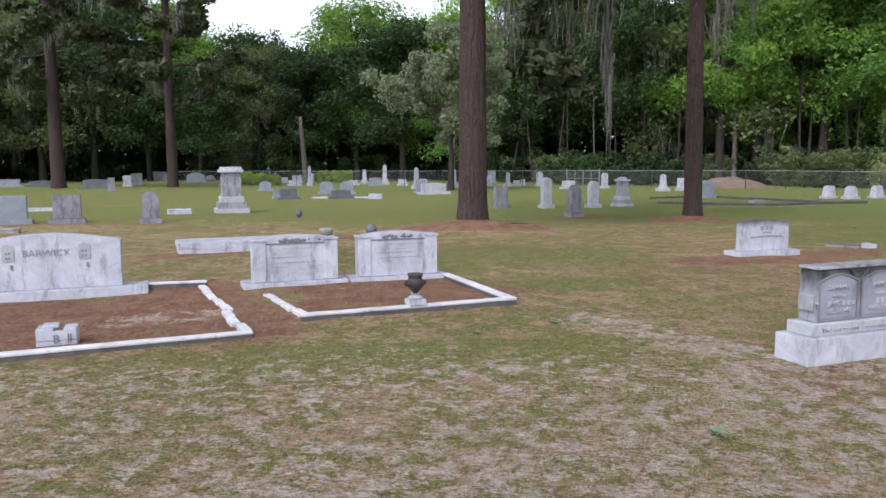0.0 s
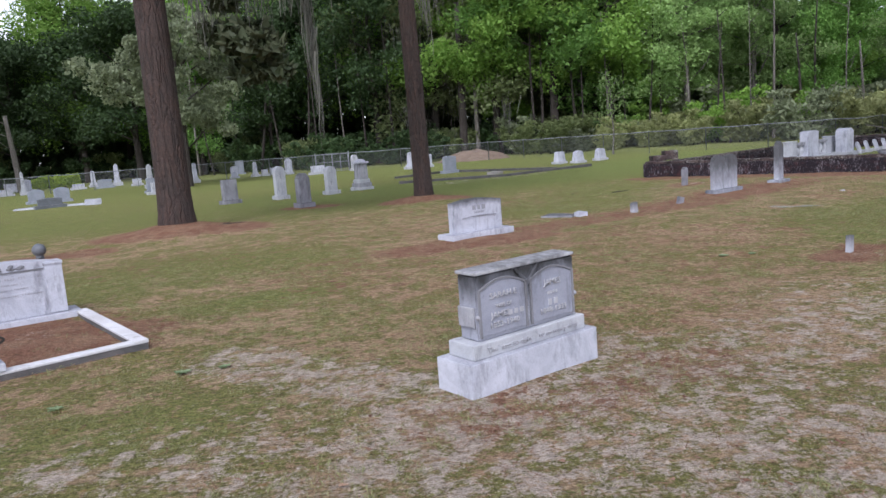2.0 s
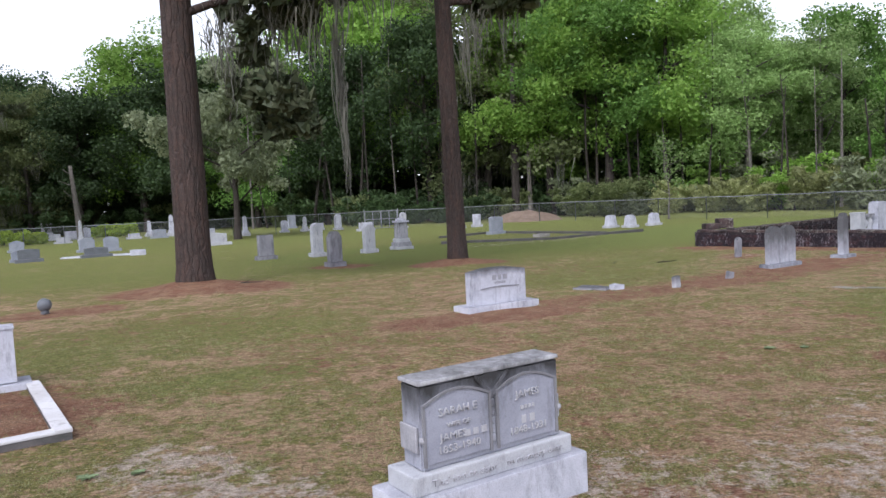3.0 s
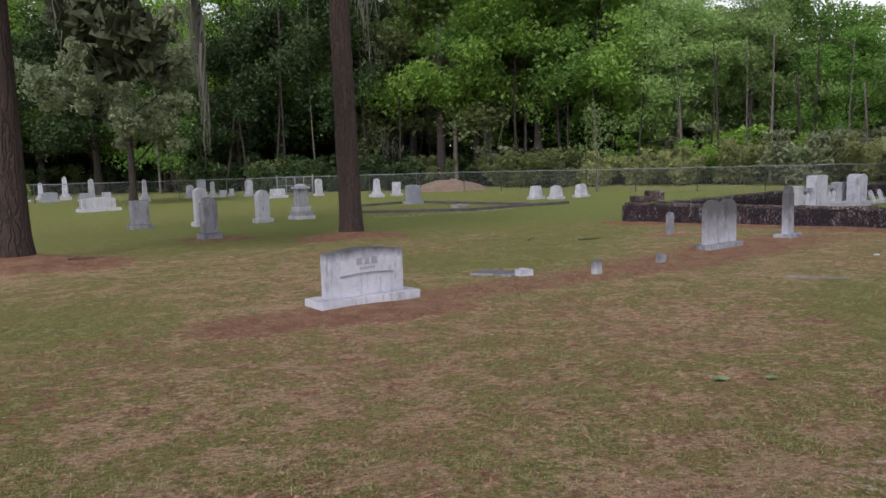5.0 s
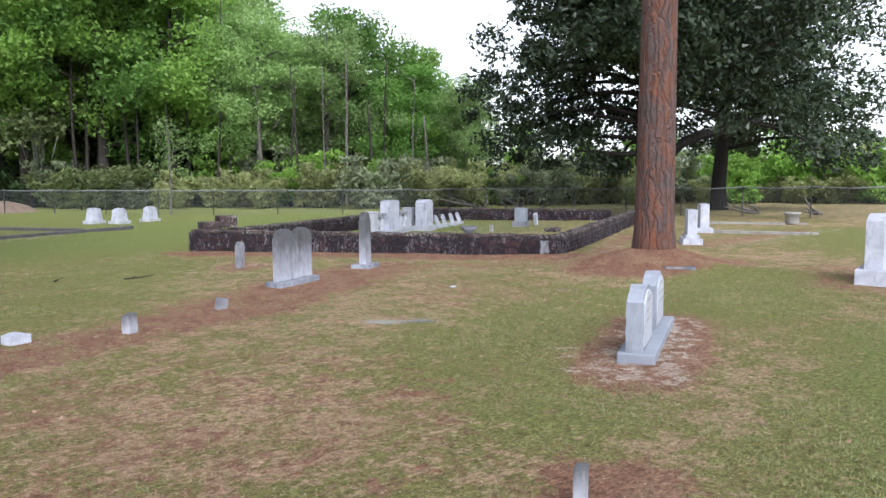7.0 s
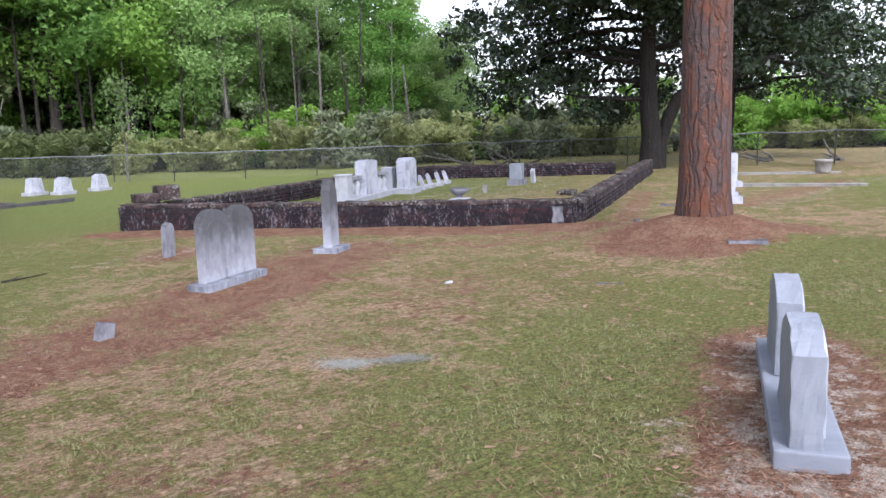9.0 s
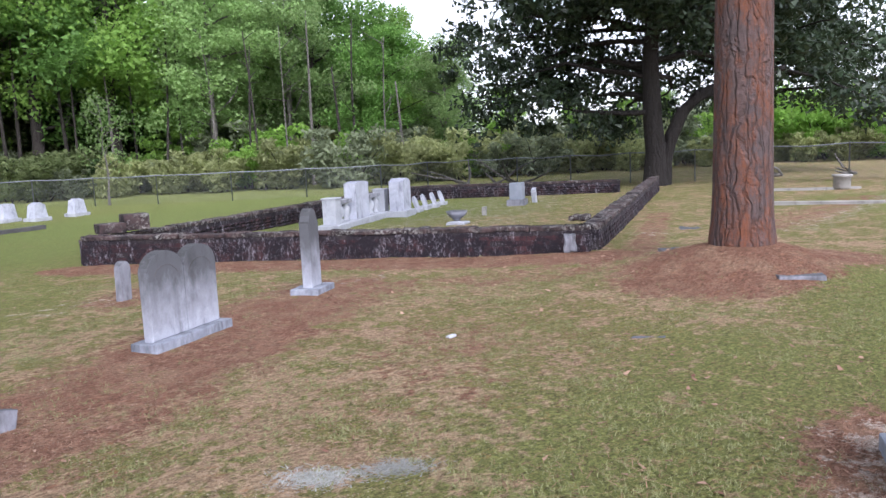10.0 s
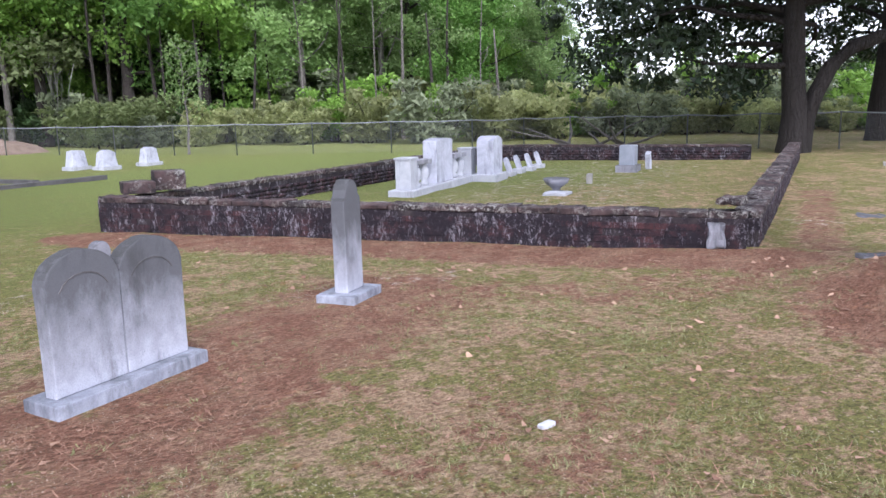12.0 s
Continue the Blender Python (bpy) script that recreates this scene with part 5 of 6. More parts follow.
kinds = [
    broadleaf("broadleaf_tree", 3, 15.0, 0.27, 0.20, 0.25, LEAF_GREEN, DARK_BARK, "green broadleaf tree at the edge of the woods", 200),
    broadleaf("broadleaf_tree", 5, 16.0, 0.25, 0.24, 0.25, LEAF_BRIGHT, DARK_BARK, "bright green spring tree at the edge of the woods", 200),
    broadleaf("broadleaf_tree", 8, 14.0, 0.26, 0.16, 0.24, LEAF_OLIVE, DARK_BARK, "olive-leaved tree hung with grey moss", 170, moss=9),
    broadleaf("broadleaf_tree", 11, 17.0, 0.22, 0.26, 0.24, LEAF_FRESH_HAZED, PALE_BARK, "tall pale-green spring tree in the woods", 190, 0.09),
    broadleaf("broadleaf_tree", 14, 15.0, 0.26, 0.20, 0.28, LEAF_SHADE, DARK_BARK, "tree in the woods, leaf colour darkened for shade", 150),
]


def edge_reach(a):
    """How far the woods' edge lies from the middle of the lawn, by bearing in degrees."""
    return float(np.interp(a, (5, 30, 44, 52, 62, 75, 90, 104, 118, 142), (62, 60, 56, 53, 53, 56, 60, 70, 80, 86)))


def edge_height(a):
    """The height of the woods by bearing, in metres."""
    return float(np.interp(a, (5, 30, 43, 47, 51, 58, 66, 78, 88, 100, 106, 114, 124, 142), (6.0, 5.0, 5.2, 6.5, 11.0, 14.0, 16.5, 19.0, 20.5, 19, 18, 17.5, 20, 20)))


rng = random.Random(21)
native = (15.0, 16.0, 14.0, 17.0, 15.0)
used = set()
for row, (gap, step, back) in enumerate(((0, 4.6, 3), (8.0, 4.6, 4))):
    a = 6.0 + row
    while a < 141:
        r = edge_reach(a) + gap + rng.uniform(-1.5, 2.5)
        hh = edge_height(a) * rng.uniform(0.80, 1.10) * (1.0 + 0.05 * row)
        k = rng.choice((1, 3, 3, 0, 2, 3)) if row == 0 else rng.choice((0, 3, 1, 1, 3))
        if a > 70:
            k = rng.choice((1, 0, 0, 2, 0) if row == 0 else (0, 4, 0, 4))
        if a < 48:
            k = rng.choice((0, 1, 1, 1))
        # kind 4 brings painted shade to the left woods
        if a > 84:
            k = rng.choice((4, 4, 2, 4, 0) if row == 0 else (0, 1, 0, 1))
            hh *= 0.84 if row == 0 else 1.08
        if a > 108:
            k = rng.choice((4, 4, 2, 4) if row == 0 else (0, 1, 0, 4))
        if hh > 7 or row == 0:
            s = hh / native[k]
            x, y = 4 + r * math.cos(radians(a)), 6 + r * math.sin(radians(a))
            m = at(x, y, rng.uniform(0, 360)) @ Matrix.Diagonal((s * rng.uniform(0.95, 1.25), s * rng.uniform(0.95, 1.25), s, 1))
            if k not in used:
                used.add(k)
                kinds[k].matrix_basis = m
            else:
                copy_thing(kinds[k], m).scale = m.to_scale()
        a += math.degrees(step / r) * rng.uniform(0.75, 1.3)


def shrub(seed, mat, label, h=2.4, per=84, leaf=0.155):
    rng = random.Random(seed)
    top = thing("shrub", Matrix.Identity(4), label, "shrub", "undergrowth behind the fence")
    bm = bmesh.new()
    clumps = []
    for i in range(9):
        pts = limb_points(rng, (rng.gauss(0, 0.25), rng.gauss(0, 0.25), -0.1), rng.uniform(0, 6.3), rng.uniform(0.9, 2.2), h * rng.uniform(0.6, 1.05), 4)
        tube(bm, pts, [0.035, 0.028, 0.022, 0.015, 0.008], 4)
        clumps += [(q.x, q.y, q.z, 0.42 * rng.uniform(0.6, 1.2)) for q in pts[1:]]
    part("woody_stem", bm, DARK_BARK, top)
    ob = new("foliage", leaf_cloud("foliage", clumps, per, leaf, mat, seed, -0.6, 1.7))
    ob.parent = top
    return top


shrubs = [shrub(31, LEAF_BRUSH, "tangled pale undergrowth behind the fence"), shrub(32, LEAF_OLIVE, "olive undergrowth behind the fence"),
          shrub(33, LEAF_GREY, "pale twiggy undergrowth behind the fence", 2.6, 64), shrub(34, LEAF_BRIGHT, "bright green sapling behind the fence", 3.0), shrub(35, LEAF_SHADE, "undergrowth in the woods, leaf colour darkened for shade", 2.6)]
used = set()
for row in range(4):
    a = 5.0
    while a < 142:
        r = edge_reach(a) - 5.5 + row * 2.6 + rng.uniform(-1.2, 1.2)
        if a > 100:
            r += 6
        k = rng.choice((3, 0, 3, 3) if a < 32 else (0, 0, 2, 0, 2, 0, 0, 3) if a < 70 else (1, 4, 1, 2, 4, 4) if a < 84 else (4, 4, 4, 1))
        if 76 < a < 84 and row < 2:
            a += 2
            continue
        if a > 92 and rng.random() < (0.8 if row < 2 else 0.35):
            a += 2
            continue
        s = rng.uniform(0.7, 1.25) * (1.2 if row > 1 else 0.95) * (1.18 if a < 66 else 1.0)
        x, y = 4 + r * math.cos(radians(a)), 6 + r * math.sin(radians(a))
        m = at(x, y, rng.uniform(0, 360)) @ Matrix.Diagonal((s * 1.25, s * 1.25, s, 1))
        if k not in used:
            used.add(k)
            shrubs[k].matrix_basis = m
        else:
            copy_thing(shrubs[k], m).scale = m.to_scale()
        a += math.degrees(2.5 / r) * rng.uniform(0.7, 1.3)

# the depth of the woods, too dense to count; leaf colours carry haze and shade
npr = np.random.RandomState(5)
for first, last, words, mat in ((49, 68, "hazy green depth of the woods", LEAF_HAZE), (68, 146, "dark dense woods behind the cemetery", LEAF_SHADE)):
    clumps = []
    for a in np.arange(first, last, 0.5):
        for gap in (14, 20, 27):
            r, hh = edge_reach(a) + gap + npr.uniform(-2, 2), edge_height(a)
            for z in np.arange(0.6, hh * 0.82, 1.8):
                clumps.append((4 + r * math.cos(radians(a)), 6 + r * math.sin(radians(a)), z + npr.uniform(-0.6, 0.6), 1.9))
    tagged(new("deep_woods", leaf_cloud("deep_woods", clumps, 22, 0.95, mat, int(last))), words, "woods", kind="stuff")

# bare trunks standing in the woods
for x, y, h, r, lean, mat, words in ((26.0, 56.2, 8.6, 0.13, -0.04, PALE_BARK, "pale dead pole trunk leaning in the woods"), (-21.5, 64.5, 6.0, 0.28, -0.06, PALE_BARK, "pale leaning trunk before dark woods"),
                                     (13.5, 60.5, 8.0, 0.2, 0.0, PALE_BARK, "grey bare trunk at the woods"), (12.5, 61.0, 12.0, 0.36, 0.01, DARK_BARK, "dark trunk at the woods"),
                                     (7.5, 66, 15.0, 0.3, 0.02, DARK_BARK, "dark trunk in the woods"), (9.0, 67, 15.0, 0.26, -0.02, DARK_BARK, "dark trunk in the woods"), (10.2, 66, 15.0, 0.24, 0.03, DARK_BARK, "dark trunk in the woods")):
    tr = thing("bare_trunk", at(x, y), words, "tree trunk", "bare trunks in the woods")
    bm = bmesh.new()
    tube(bm, [(lean * h * s, 0.05 * math.sin(5 * s), h * s - 0.2) for s in np.linspace(0, 1, 7)], [r * (1 - 0.5 * s) for s in np.linspace(0, 1, 7)], 8)
    for i in range(3):
        s = 0.55 + 0.15 * i
        tube(bm, limb_points(rng, (lean * h * s, 0, h * s), rng.uniform(0, 6.3), 0.5, 1.1), [0.04, 0.035, 0.03, 0.025, 0.018, 0.01], 5)
    part("trunk", bm, mat, tr)

srng = random.Random(77)
for i in range(34):
    a = 50.5 + 52 * (i + srng.random()) / 34
    if 77 < a < 83:
        continue
    rr = edge_reach(a) - srng.uniform(0.5, 3.0)
    h, r = edge_height(a) * srng.uniform(0.45, 0.8), srng.uniform(0.06, 0.15)
    pale = srng.random() < 0.35
    tr = thing("slim_trunk", at(4 + rr * math.cos(radians(a)), 6 + rr * math.sin(radians(a))),
               "thin grey bare trunk at the edge of the woods" if pale else "thin dark trunk at the edge of the woods", "tree trunk", "slim trunks in the woods")
    bm = bmesh.new()
    lean, bow = srng.gauss(0, 0.05), srng.uniform(-0.25, 0.25)
    tube(bm, [(lean * h * s + bow * math.sin(3 * s), bow * s, h * s - 0.2) for s in np.linspace(0, 1, 7)], [r * (1 - 0.7 * s) for s in np.linspace(0, 1, 7)], 6)
    for j in range(4):
        s = srng.uniform(0.4, 0.95)
        tube(bm, limb_points(srng, (lean * h * s + bow * math.sin(3 * s), bow * s, h * s - 0.2), srng.uniform(0, 6.3), 0.7, srng.uniform(0.8, 2.0)), [0.03, 0.026, 0.022, 0.017, 0.012, 0.006], 4)
    part("trunk", bm, PALE_BARK if pale else DARK_BARK, tr)


# ---- trees on the lawn ----
def pine(x, y, h, r, bark, label, limbs, clumps_at=(), moss=(), lean=(0, 0), seed=1, per=90, leaf=0.34):
    """A pine: a tall flared trunk with plated bark, limbs, needle tufts and hanging moss."""
    prng = random.Random(seed)
    top = thing("pine_tree", at(x, y), label, "tree", "pines on the lawn")
    bm = bmesh.new()
    zs = [-0.15, 0.0, 0.25, 0.6, 1.2, 2.2, 3.5, 5.5, 8, 11, 15, h]
    n = 28
    rings = []
    for z in zs:
        rad = r * (1 + 0.13 * math.exp(-max(z, 0) / 0.22)) * (1 - 0.62 * max(z, 0) / h)
        cx, cy = lean[0] * z, lean[1] * z
        rings.append([bm.verts.new((cx + rad * math.cos(2 * math.pi * k / n) * (1 + (0.06 if z < 0.4 else 0.015) * noise.noise(Vector((k * 0.9, z * 1.5, x)))),
                                    cy + rad * math.sin(2 * math.pi * k / n), z)) for k in range(n)])
    for a, b in zip(rings, rings[1:]):
        for k in range(n):
            bm.faces.new((a[k], a[(k + 1) % n], b[(k + 1) % n], b[k])).smooth = True
    bm.faces.new(rings[-1])
    part("trunk", bm, bark, top)
    tufts, hang = list(clumps_at), list(moss)
    for z, heading, rise, length in limbs:
        bm = bmesh.new()
        pts = limb_points(prng, (lean[0] * z, lean[1] * z, z), heading, rise, length, 6)
        tube(bm, pts, [0.10, 0.085, 0.07, 0.055, 0.04, 0.028, 0.012], 6)
        for q in pts[2:]:
            side = limb_points(prng, q, heading + prng.choice((-1, 1)) * prng.uniform(0.6, 1.3), 0.1, length * 0.3, 3)
            tube(bm, side, [0.03, 0.024, 0.016, 0.008], 4)
            tufts += [(s.x, s.y, s.z, prng.uniform(0.35, 0.75)) for s in side[1:]]
            if prng.random() < 0.8:
                hang.append((q.x, q.y, q.z, prng.uniform(0.6, 1.7), 0.18))
        part("limb", bm, bark, top)
    if tufts:
        ob = new("needles", leaf_cloud("needles", tufts, per, leaf, NEEDLES, seed, 0.3, 1.3))
        ob.parent = top
    if hang:
        ob = new("moss", strand_cloud("moss", hang, MOSS, seed, 30))
        ob.parent = top
        tagged(ob, "hanging grey Spanish moss", kind="stuff")
    return top


trng = random.Random(47)
low_tufts = [(trng.uniform(1.1, 2.8), trng.gauss(0, 0.3), trng.uniform(3.1, 5.8), trng.uniform(0.2, 0.42)) for _ in range(16)]
pine(-1.9, 19.8, 23, 0.375, PINE_BARK_DARK, "tall brown-barked pine hung with moss on a straw mound",
     [(5.6, -0.1, 0.12, 4.4), (6.4, 0.5, 0.15, 4.8), (7.2, -0.6, 0.1, 4.0), (9.5, 1.4, 0.2, 4.5), (11, 3.6, 0.2, 4.5), (13, 0, 0.3, 4.5), (13.5, 2, 0.3, 4.5), (15, 4, 0.3, 4), (18, 1, 0.4, 3.5), (18, 4, 0.4, 3.5)],
     moss=[(3.35, 0.1, 5.6, 3.3, 0.05), (3.4, 0.1, 4.4, 2.0, 0.03), (3.3, 0.1, 5.8, 2.2, 0.10), (2.9, 0.2, 6.0, 1.6, 0.2), (1.3, -0.2, 5.8, 1.7, 0.3), (2.1, -0.1, 5.9, 1.5, 0.3), (0.9, 0.3, 6.0, 1.7, 0.3), (1.0, 0.1, 5.4, 1.5, 0.2), (1.8, 0.2, 5.6, 1.6, 0.25), (2.4, 0.0, 5.6, 1.3, 0.2), (0.7, 0.0, 5.6, 1.2, 0.2)], clumps_at=low_tufts, seed=41)
pine(4.12, 22.95, 22, 0.255, PINE_BARK_DARK, "slim brown-barked pine on a straw mound",
     [(6.6, 0.4, 0.1, 2.6), (7.4, 3.4, 0.15, 3.2), (8.6, -0.8, 0.15, 3.6), (10, 2, 0.2, 3.6), (12, 0, 0.3, 4), (14, 3.6, 0.3, 4), (17, 1, 0.4, 3.5), (18, 4, 0.4, 3)],
     moss=[(0.45, 0, 6.0, 1.7, 0.12), (0.8, 0, 6.2, 1.3, 0.15)], lean=(-0.012, 0), seed=43)
pine(15.95, 15.5, 22, 0.335, PINE_BARK, "tall red-barked pine on a mound of pine straw",
     [(10, 0.4, 0.2, 4), (11, 3.4, 0.2, 4), (12.5, 1.8, 0.2, 4), (14, 5, 0.3, 4), (16, 2.6, 0.3, 3.5), (18, 0, 0.4, 3)], lean=(0.004, 0.0), seed=44)
for x, y, r, seed, words in ((-37.1, 53.0, 0.52, 45, "dark mossy pine standing among the far graves"), (-28.9, 55.0, 0.40, 46, "mossy pine standing among the far graves")):
    prng = random.Random(seed)
    pine(x, y, 24, r, PINE_BARK_DARK, words, [(6 + 0.95 * i, i * 2.3, prng.uniform(-0.1, 0.35), prng.uniform(3.5, 6.5)) for i in range(14)], seed=seed, per=110, leaf=0.5)

# pale young tree behind the tall pine
pt = broadleaf("young_tree", 61, 8.2, 0.50, 0.24, 0.20, LEAF_GREY, DARK_BARK, "spreading pale-leaved tree among the graves", 230, 0.085, 0.022)
pt.matrix_basis = at(-6.6, 50.0, 20) @ Matrix.Diagonal((1.25, 1.25, 1.3, 1))
# slight yellow-green sapling inside the fence
sp = broadleaf("young_tree", 66, 5.2, 0.26, 0.30, 0.13, LEAF_FRESH_HAZED, PALE_BARK, "thin yellow-green sapling by the fence", 8, 0.09, 0.011)
sp.matrix_basis = at(18.6, 45.5, 0)
# great bright tree at the woods' edge
bt = broadleaf("broadleaf_tree", 71, 18.0, 0.34, 0.20, 0.30, LEAF_BRIGHT, DARK_BARK, "large bright green spreading tree at the woods", 380, 0.10, 0.02)
bt.matrix_basis = at(15.2, 61.0, 70)

def magnolia(m, seed, label, open_below=(), clear=5.6, lowest=2.5, forked=True):
    """A broad dark magnolia on two trunks; open_below: headings in which no limbs grow lower than clear."""
    prng = random.Random(seed)
    mg = thing("magnolia_tree", m, label, "tree", "magnolias by the fence")
    bm = bmesh.new()
    tube(bm, [(0, 0, -0.2), (0, 0, 0.3), (0.05, 0, 1.2), (0.0, 0.1, 2.4), (-0.1, 0.1, 4.5), (0, 0, 7), (0, 0, 11)], [0.54, 0.43, 0.37, 0.34, 0.28, 0.2, 0.08], 14)
    part("trunk", bm, BLACK_BARK, mg)
    if forked:
        bm = bmesh.new()
        bow = ((0.25, -0.1), (0.35, 0.9), (0.62, 1.75), (1.05, 2.6), (1.65, 3.15), (2.5, 3.45), (3.6, 3.6), (5.0, 4.1))
        tube(bm, [(0.83 * a, -0.56 * a, h) for a, h in bow], [0.34, 0.28, 0.25, 0.23, 0.22, 0.2, 0.16, 0.09], 12)
        part("side_trunk", bm, BLACK_BARK, mg, "curving second trunk")
    clumps = []
    for i in range(72):
        z = lowest + 10.5 * (i / 72) ** 0.95 + prng.uniform(-0.3, 0.3)
        reach = 9.4 * math.sqrt(max(0.06, 1 - ((z - 4.0) / 10.0) ** 2)) * prng.uniform(0.62, 1.05)
        heading = i * 2.399 + prng.gauss(0, 0.2)
        if open_below and math.cos(heading - 2.6) > 0.5:
            reach *= 0.86
        if z < clear and any(math.cos(heading - a) > wide for a, wide in open_below):
            continue
        pts = limb_points(prng, (0, 0, z * 0.92), heading, 0.20, reach, 6)
        pts = [p - Vector((0, 0, 0.34 * (j / 6) ** 2 * reach * prng.uniform(0.3, 0.75))) for j, p in enumerate(pts)]
        bm = bmesh.new()
        tube(bm, pts, [0.11, 0.095, 0.08, 0.06, 0.045, 0.03, 0.015], 6)
        part("limb", bm, BLACK_BARK, mg)
        low = bool(open_below) and z < 6.5
        for q in pts[3 if low else 1:]:
            for k in range(3):
                clumps.append((q.x + prng.gauss(0, 0.6), q.y + prng.gauss(0, 0.6), max(lowest - 0.3, q.z + prng.gauss(-0.05, 0.6)), prng.uniform(0.4, 1.15)))
    ob = new("crown", leaf_cloud("crown", clumps, 78, 0.225, LEAF_MAGNOLIA, seed + 1, 0.2, 1.2))
    ob.parent = mg
    return mg


magnolia(at(31.6, 26.7), 81, "large dark glossy-leaved magnolia behind the walled plot", ((-0.59, 0.6), (3.67, 0.6)))
magnolia(at(40.5, 28.5, 140), 83, "dark magnolia standing further along the fence", ((0.11, 0.35),), 9.5, 3.4, False)


def hedge(x, y, w, d, h, rot):
    hg = thing("hedge", at(x, y, rot), "clipped yellow-green hedge among the graves", "hedge", "clipped hedges")
    rr = random.Random(int(x * 10))
    bm = bmesh.new()
    for i in range(8):
        tube(bm, [(-w / 2 + w * (i + 0.5) / 8, 0, -0.05), (-w / 2 + w * (i + 0.5) / 8, rr.gauss(0, 0.1), h * 0.7)], [0.03, 0.01], 5)
    part("woody_stem", bm, DARK_BARK, hg)
    cl = [(rr.uniform(-w / 2, w / 2), rr.uniform(-d / 2, d / 2), rr.uniform(0.15, h - 0.2), 0.28) for _ in range(90)]
    ob = new("foliage", leaf_cloud("foliage", cl, 90, 0.16, LEAF_HEDGE, int(abs(x) * 7)))
    ob.parent = hg


hedge(-24.9, 61.2, 2.5, 1.1, 1.12, 10)
hedge(-22.9, 59.6, 1.3, 1.0, 0.9, 10)
hedge(-20.2, 68.4, 3.3, 1.2, 1.15, 10)


# ---- litter and grass ----
def keep_off(x, y):
    """True where neither kerbs nor stones cover the ground."""
    ok = np.ones(x.shape, bool)
    for cx, cy, r in ((2.70, 7.17, 0.6), (3.87, 14.46, 0.6), (10.68, 11.86, 0.3), (10.2, 11.6, 0.3), (11.2, 12.1, 0.3), (10.14, 17.71, 0.5), (12.08, 18.7, 0.3), (15.95, 15.5, 0.5), (-1.9, 19.8, 0.5), (4.1, 22.9, 0.4)):
        ok &= np.hypot(x - cx, y - cy) > r
    return ok


def scatter(seed, n, near, keep):
    rs = np.random.RandomState(seed)
    x, y = rs.uniform(-8, 19, n), rs.uniform(2.5, 24, n)
    ok = keep_off(x, y) & keep(x, y, rs.rand(n))
    path = along(x, y, 0, 1, 9.5, 14.0)
    ok &= rs.rand(n) < np.clip(1.25 - path / near, 0.0, 1)
    return x[ok], y[ok], rs


def lay(name, x, y, rs, length, width, up, mat, label):
    """Thin tapering strips at the points: up 1 stands, 0 lies flat."""
    n = len(x)
    z = ground_z(x, y)
    t = rs.uniform(0, 2 * math.pi, n)
    ln = length * rs.uniform(0.5, 1.3, n)
    lift = np.clip(rs.normal(up, 0.02 + 0.25 * up, n), 0.02, 1)
    d = np.stack([np.cos(t) * (1 - lift), np.sin(t) * (1 - lift), lift], 1)
    s = np.stack([-np.sin(t), np.cos(t), np.zeros(n)], 1) * (width * rs.uniform(0.6, 1.3, n))[:, None]
    p = np.stack([x, y, z + 0.004], 1)
    tip = p + d * ln[:, None]
    v = np.stack([p - s, p + s, tip + s * 0.35, tip - s * 0.35], 1).reshape(-1, 3)
    ob = new(name, fast_mesh(name, v, np.arange(n * 4).reshape(-1, 4), mat))
    return tagged(ob, label, name.replace("_", " "), kind="stuff")


def grassy(x, y, r):
    bare = np.maximum(beds(x, y, STRAW_BEDS), beds(x, y, SAND_BEDS) * 0.7)
    wild = value_noise(x, y, 0.9, 9) * 0.5 + value_noise(x, y, 2.6, 10) * 0.5
    return r < np.clip(0.9 - 0.85 * bare, 0.02, 1) * smoothstep(0.36, 0.62, wild)


def strawy(x, y, r):
    return r < np.clip(beds(x, y, STRAW_BEDS) * 1.1 + 0.22, 0, 1)


# tufts: bunches of blades round each centre
x, y, rs = scatter(101, 112000, 9.5, grassy)
k = 13
spread = rs.uniform(0.012, 0.045, len(x))
x = np.repeat(x, k) + rs.normal(size=len(x) * k) * np.repeat(spread, k)
y = np.repeat(y, k) + rs.normal(size=len(y) * k) * np.repeat(spread, k)
lay("grass", x, y, rs, 0.040, 0.0021, 0.42, GRASS, "short patchy green lawn grass in tufts")
x, y, rs = scatter(102, 520000, 9.5, strawy)
lay("pine_straw", x, y, rs, 0.085, 0.0020, 0.06, STRAW, "fallen brown pine needles on the ground")
x, y, rs = scatter(103, 13000, 12.0, lambda a, b, r: r < 0.32 + beds(a, b, STRAW_BEDS))
lay("fallen_leaves", x, y, rs, 0.045, 0.014, 0.07, FALLEN, "scattered dry fallen leaves")


# broad leathery leaves blown against the brick wall and out over the grass before it
def by_wall(x, y, r):
    off = (PB.x - x) * 0.804 + (PB.y - y) * 0.595
    return (off > 0.22) & (r < 0.34 * np.clip(1.1 - off / 4.2, 0.05, 1)) & (x > 10.5)


x, y, rs = scatter(104, 34000, 20.0, by_wall)
lay("magnolia_leaves", x, y, rs, 0.062, 0.020, 0.16, FALLEN, "curled brown magnolia leaves fallen along the wall")


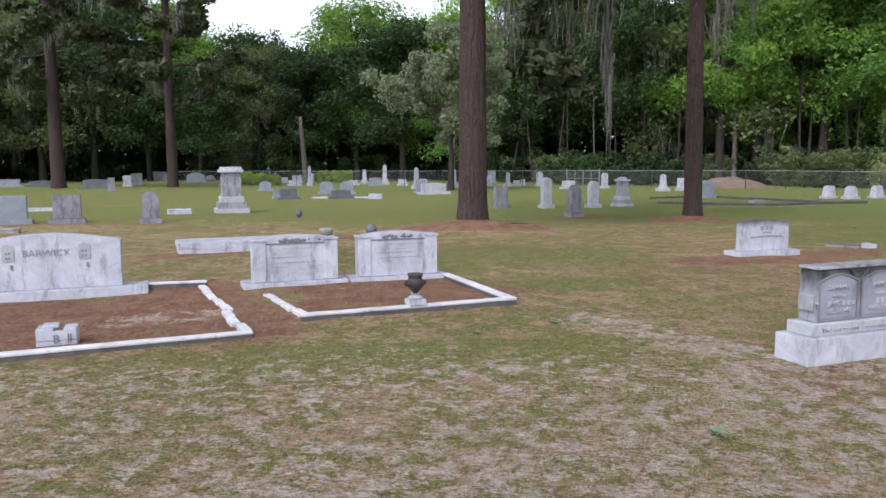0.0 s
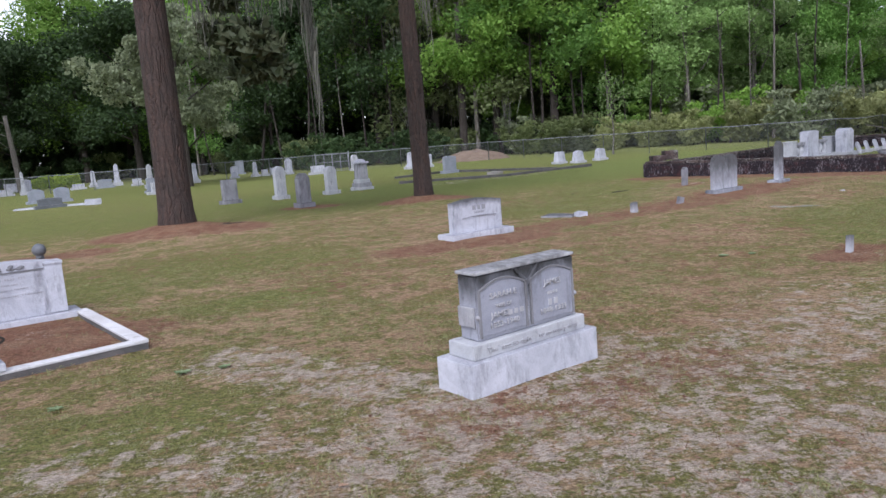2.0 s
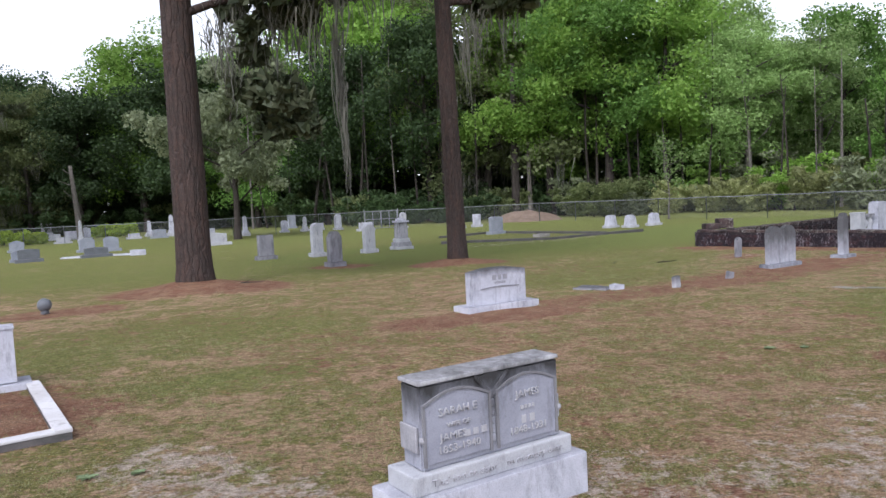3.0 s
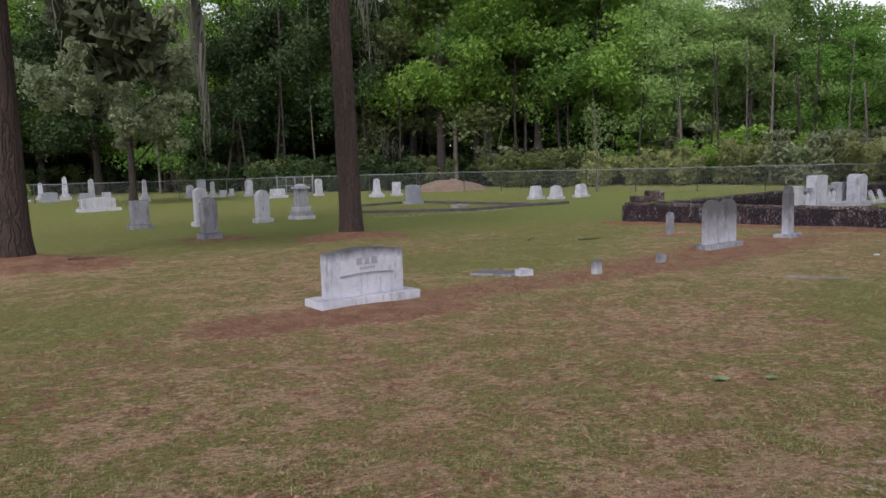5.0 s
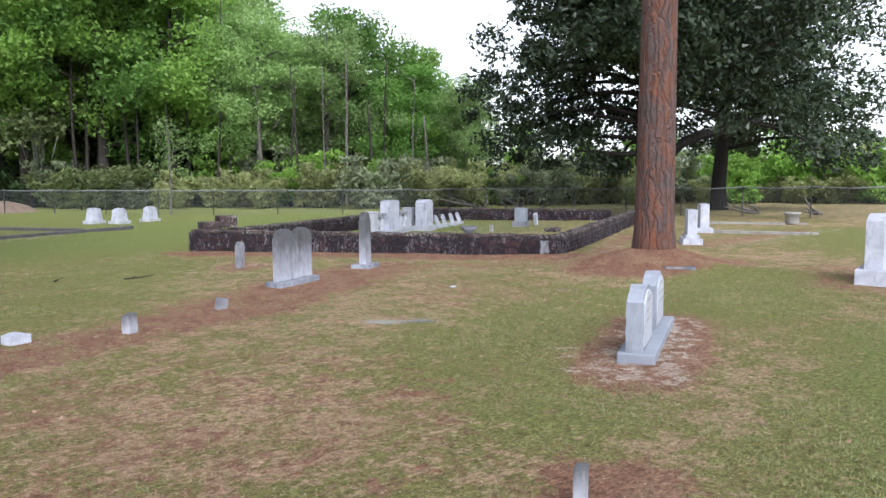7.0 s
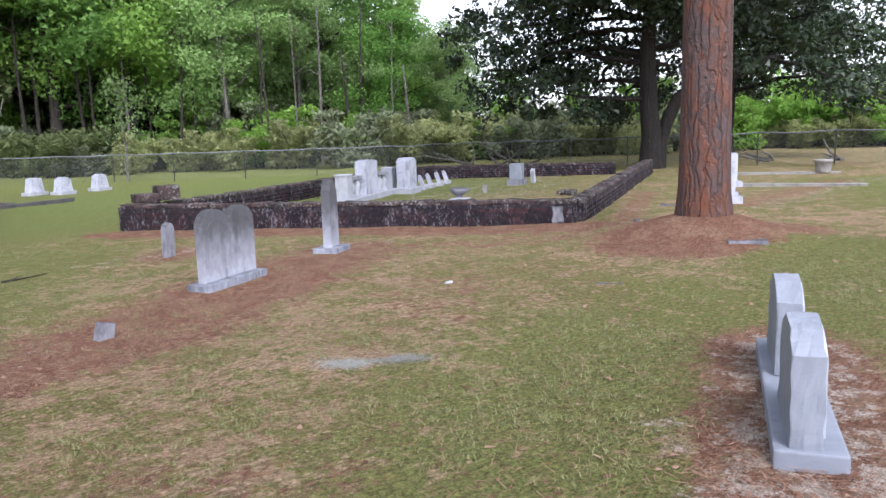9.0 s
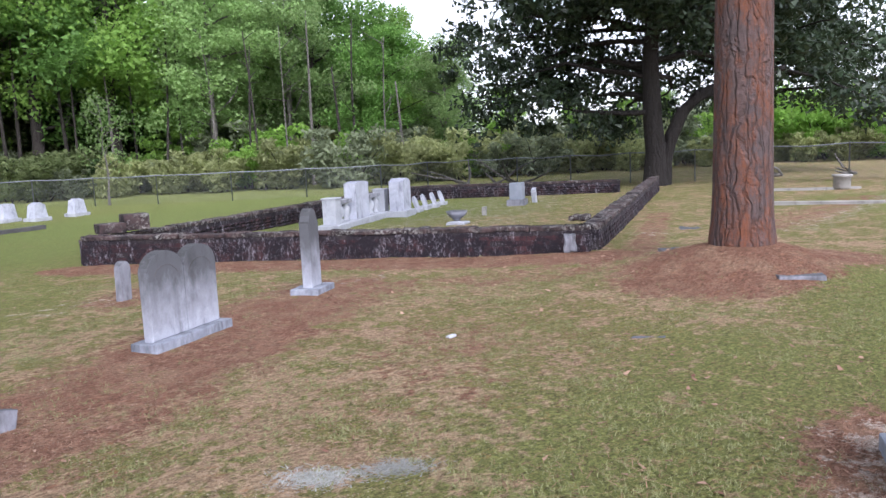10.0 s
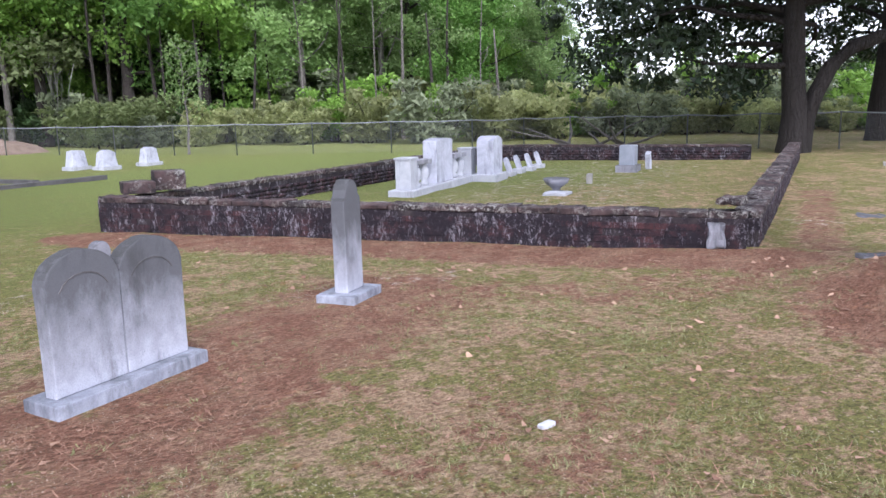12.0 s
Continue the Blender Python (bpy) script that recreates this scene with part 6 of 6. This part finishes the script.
def stick(x, y, length, rot, seed, forks=2):
    rr = random.Random(seed)
    bm = bmesh.new()
    pts = limb_points(rr, (0, 0, 0.02), 0, 0.02, length, 5)
    pts = [Vector((p.x, p.y, 0.015 + abs(p.z) * 0.3)) for p in pts]
    tube(bm, pts, [0.014, 0.013, 0.011, 0.009, 0.007, 0.004], 5)
    for i in range(forks):
        tube(bm, limb_points(rr, pts[1 + i], rr.choice((-1, 1)) * 0.7, 0.35, length * 0.35, 3), [0.009, 0.007, 0.005, 0.003], 4)
    ob = new("fallen_branch", mesh_of("fallen_branch", bm, DARK_BARK))
    ob.matrix_basis = at(x, y, rot)
    tagged(ob, "small dark fallen branch on the grass", "branch", "fallen branches")


for i, (x, y, ln, rot) in enumerate(((8.4, 19.9, 0.55, 10), (7.5, 20.3, 0.4, 60), (-0.9, 19.6, 0.5, 20))):
    stick(x, y, ln, rot, 200 + i, 1)
for i, (x, y, ln, rot) in enumerate(((30.5, 35.5, 3.2, 40), (31.5, 35.0, 2.6, -30), (32.5, 34.5, 2.8, 150), (36.5, 24.5, 1.3, 100), (37.0, 22.0, 1.1, 60))):
    rr = random.Random(300 + i)
    for k in range(3):
        bm = bmesh.new()
        tube(bm, limb_points(rr, (0, 0, 0.05), 0.9 * k, rr.uniform(0.05, 0.5), ln * rr.uniform(0.6, 1.0)), [0.07, 0.06, 0.05, 0.04, 0.03, 0.015], 6)
        ob = new("dead_limb", mesh_of("dead_limb", bm, PALE_BARK))
        ob.matrix_basis = at(x + 0.2 * k, y, rot)
        tagged(ob, "grey dead tree limb lying by the fence", "branch", "dead limbs")


def moss_clump(x, y, w, d, rot, seed):
    """A grey tangle of fallen moss on the grass."""
    rs = np.random.RandomState(seed)
    n = 900
    px, py = rs.normal(0, w / 4.2, n), rs.normal(0, d / 4.2, n)
    c, k = math.cos(radians(rot)), math.sin(radians(rot))
    lay("moss_clump", x + px * c - py * k, y + px * k + py * c, rs, 0.055, 0.0035, 0.12, MOSS_PALE, "grey tangle of fallen moss on the grass")


moss_clump(9.32, 14.30, 0.46, 0.26, -38, 401)
moss_clump(9.68, 14.08, 0.36, 0.2, -38, 402)


def weed(x, y, r, seed):
    """A low rosette of broad blue-green leaves."""
    rr = random.Random(seed)
    ob = thing("weed", at(x, y, rr.uniform(0, 360)), "low blue-green weed rosette in the lawn", "weed", "weeds in the lawn")
    for i in range(9):
        bm = bmesh.new()
        ln, w, up = r * rr.uniform(0.7, 1.1), r * 0.24, rr.uniform(0.2, 0.7)
        rows = [[bm.verts.new((ln * s, o * w * math.sin(math.pi * (0.12 + 0.86 * s)), 0.005 + up * ln * s * (1 - 0.6 * s) + abs(o) * 0.01)) for o in (-1, 0, 1)] for s in (0, 0.25, 0.5, 0.75, 1)]
        for a, b in zip(rows, rows[1:]):
            for k in (0, 1):
                bm.faces.new((a[k], a[k + 1], b[k + 1], b[k]))
        part("leaf", bm, LEAF_WEED, ob).matrix_basis = pose(0, 0, 0, 0, 0, i * 40 + rr.uniform(-12, 12))


for i, (x, y, r) in enumerate(((6.09, 10.51, 0.065), (6.43, 10.45, 0.055), (1.22, 5.07, 0.065), (0.23, 8.05, 0.07), (-0.52, 7.49, 0.06), (0.54, 8.09, 0.05))):
    weed(x, y, r, 500 + i)

# a low dark shed before the woods
sh = thing("shed", at(-28.8, 84.5, 22), "low dark weathered shed before the woods", "shed")
bm = bmesh.new()
pts = [(-2.6, 1.5), (-2.2, 2.0), (0, 2.35), (2.2, 2.0), (2.6, 1.5)]
for (xa, za), (xb, zb) in zip(pts, pts[1:]):
    q = [bm.verts.new(c) for c in ((xa, -1.8, za), (xb, -1.8, zb), (xb, 1.8, zb), (xa, 1.8, za), (xa, -1.8, za - 0.1), (xb, -1.8, zb - 0.1), (xb, 1.8, zb - 0.1), (xa, 1.8, za - 0.1))]
    for f in ((0, 1, 2, 3), (7, 6, 5, 4), (4, 5, 1, 0), (6, 7, 3, 2)):
        bm.faces.new([q[i] for i in f])
part("roof", bm, DARK_BARK, sh)
for x in (-2.4, -0.8, 0.8, 2.4):
    bm = bmesh.new()
    box(bm, x - 0.08, x + 0.08, -1.7, -1.54, -0.1, 1.75, 0.01)
    part("post", bm, DARK_BARK, sh)
bm = bmesh.new()
box(bm, -2.5, 2.5, 1.5, 1.62, -0.1, 1.6, 0.01)
part("back_wall", bm, DARK_BARK, sh)
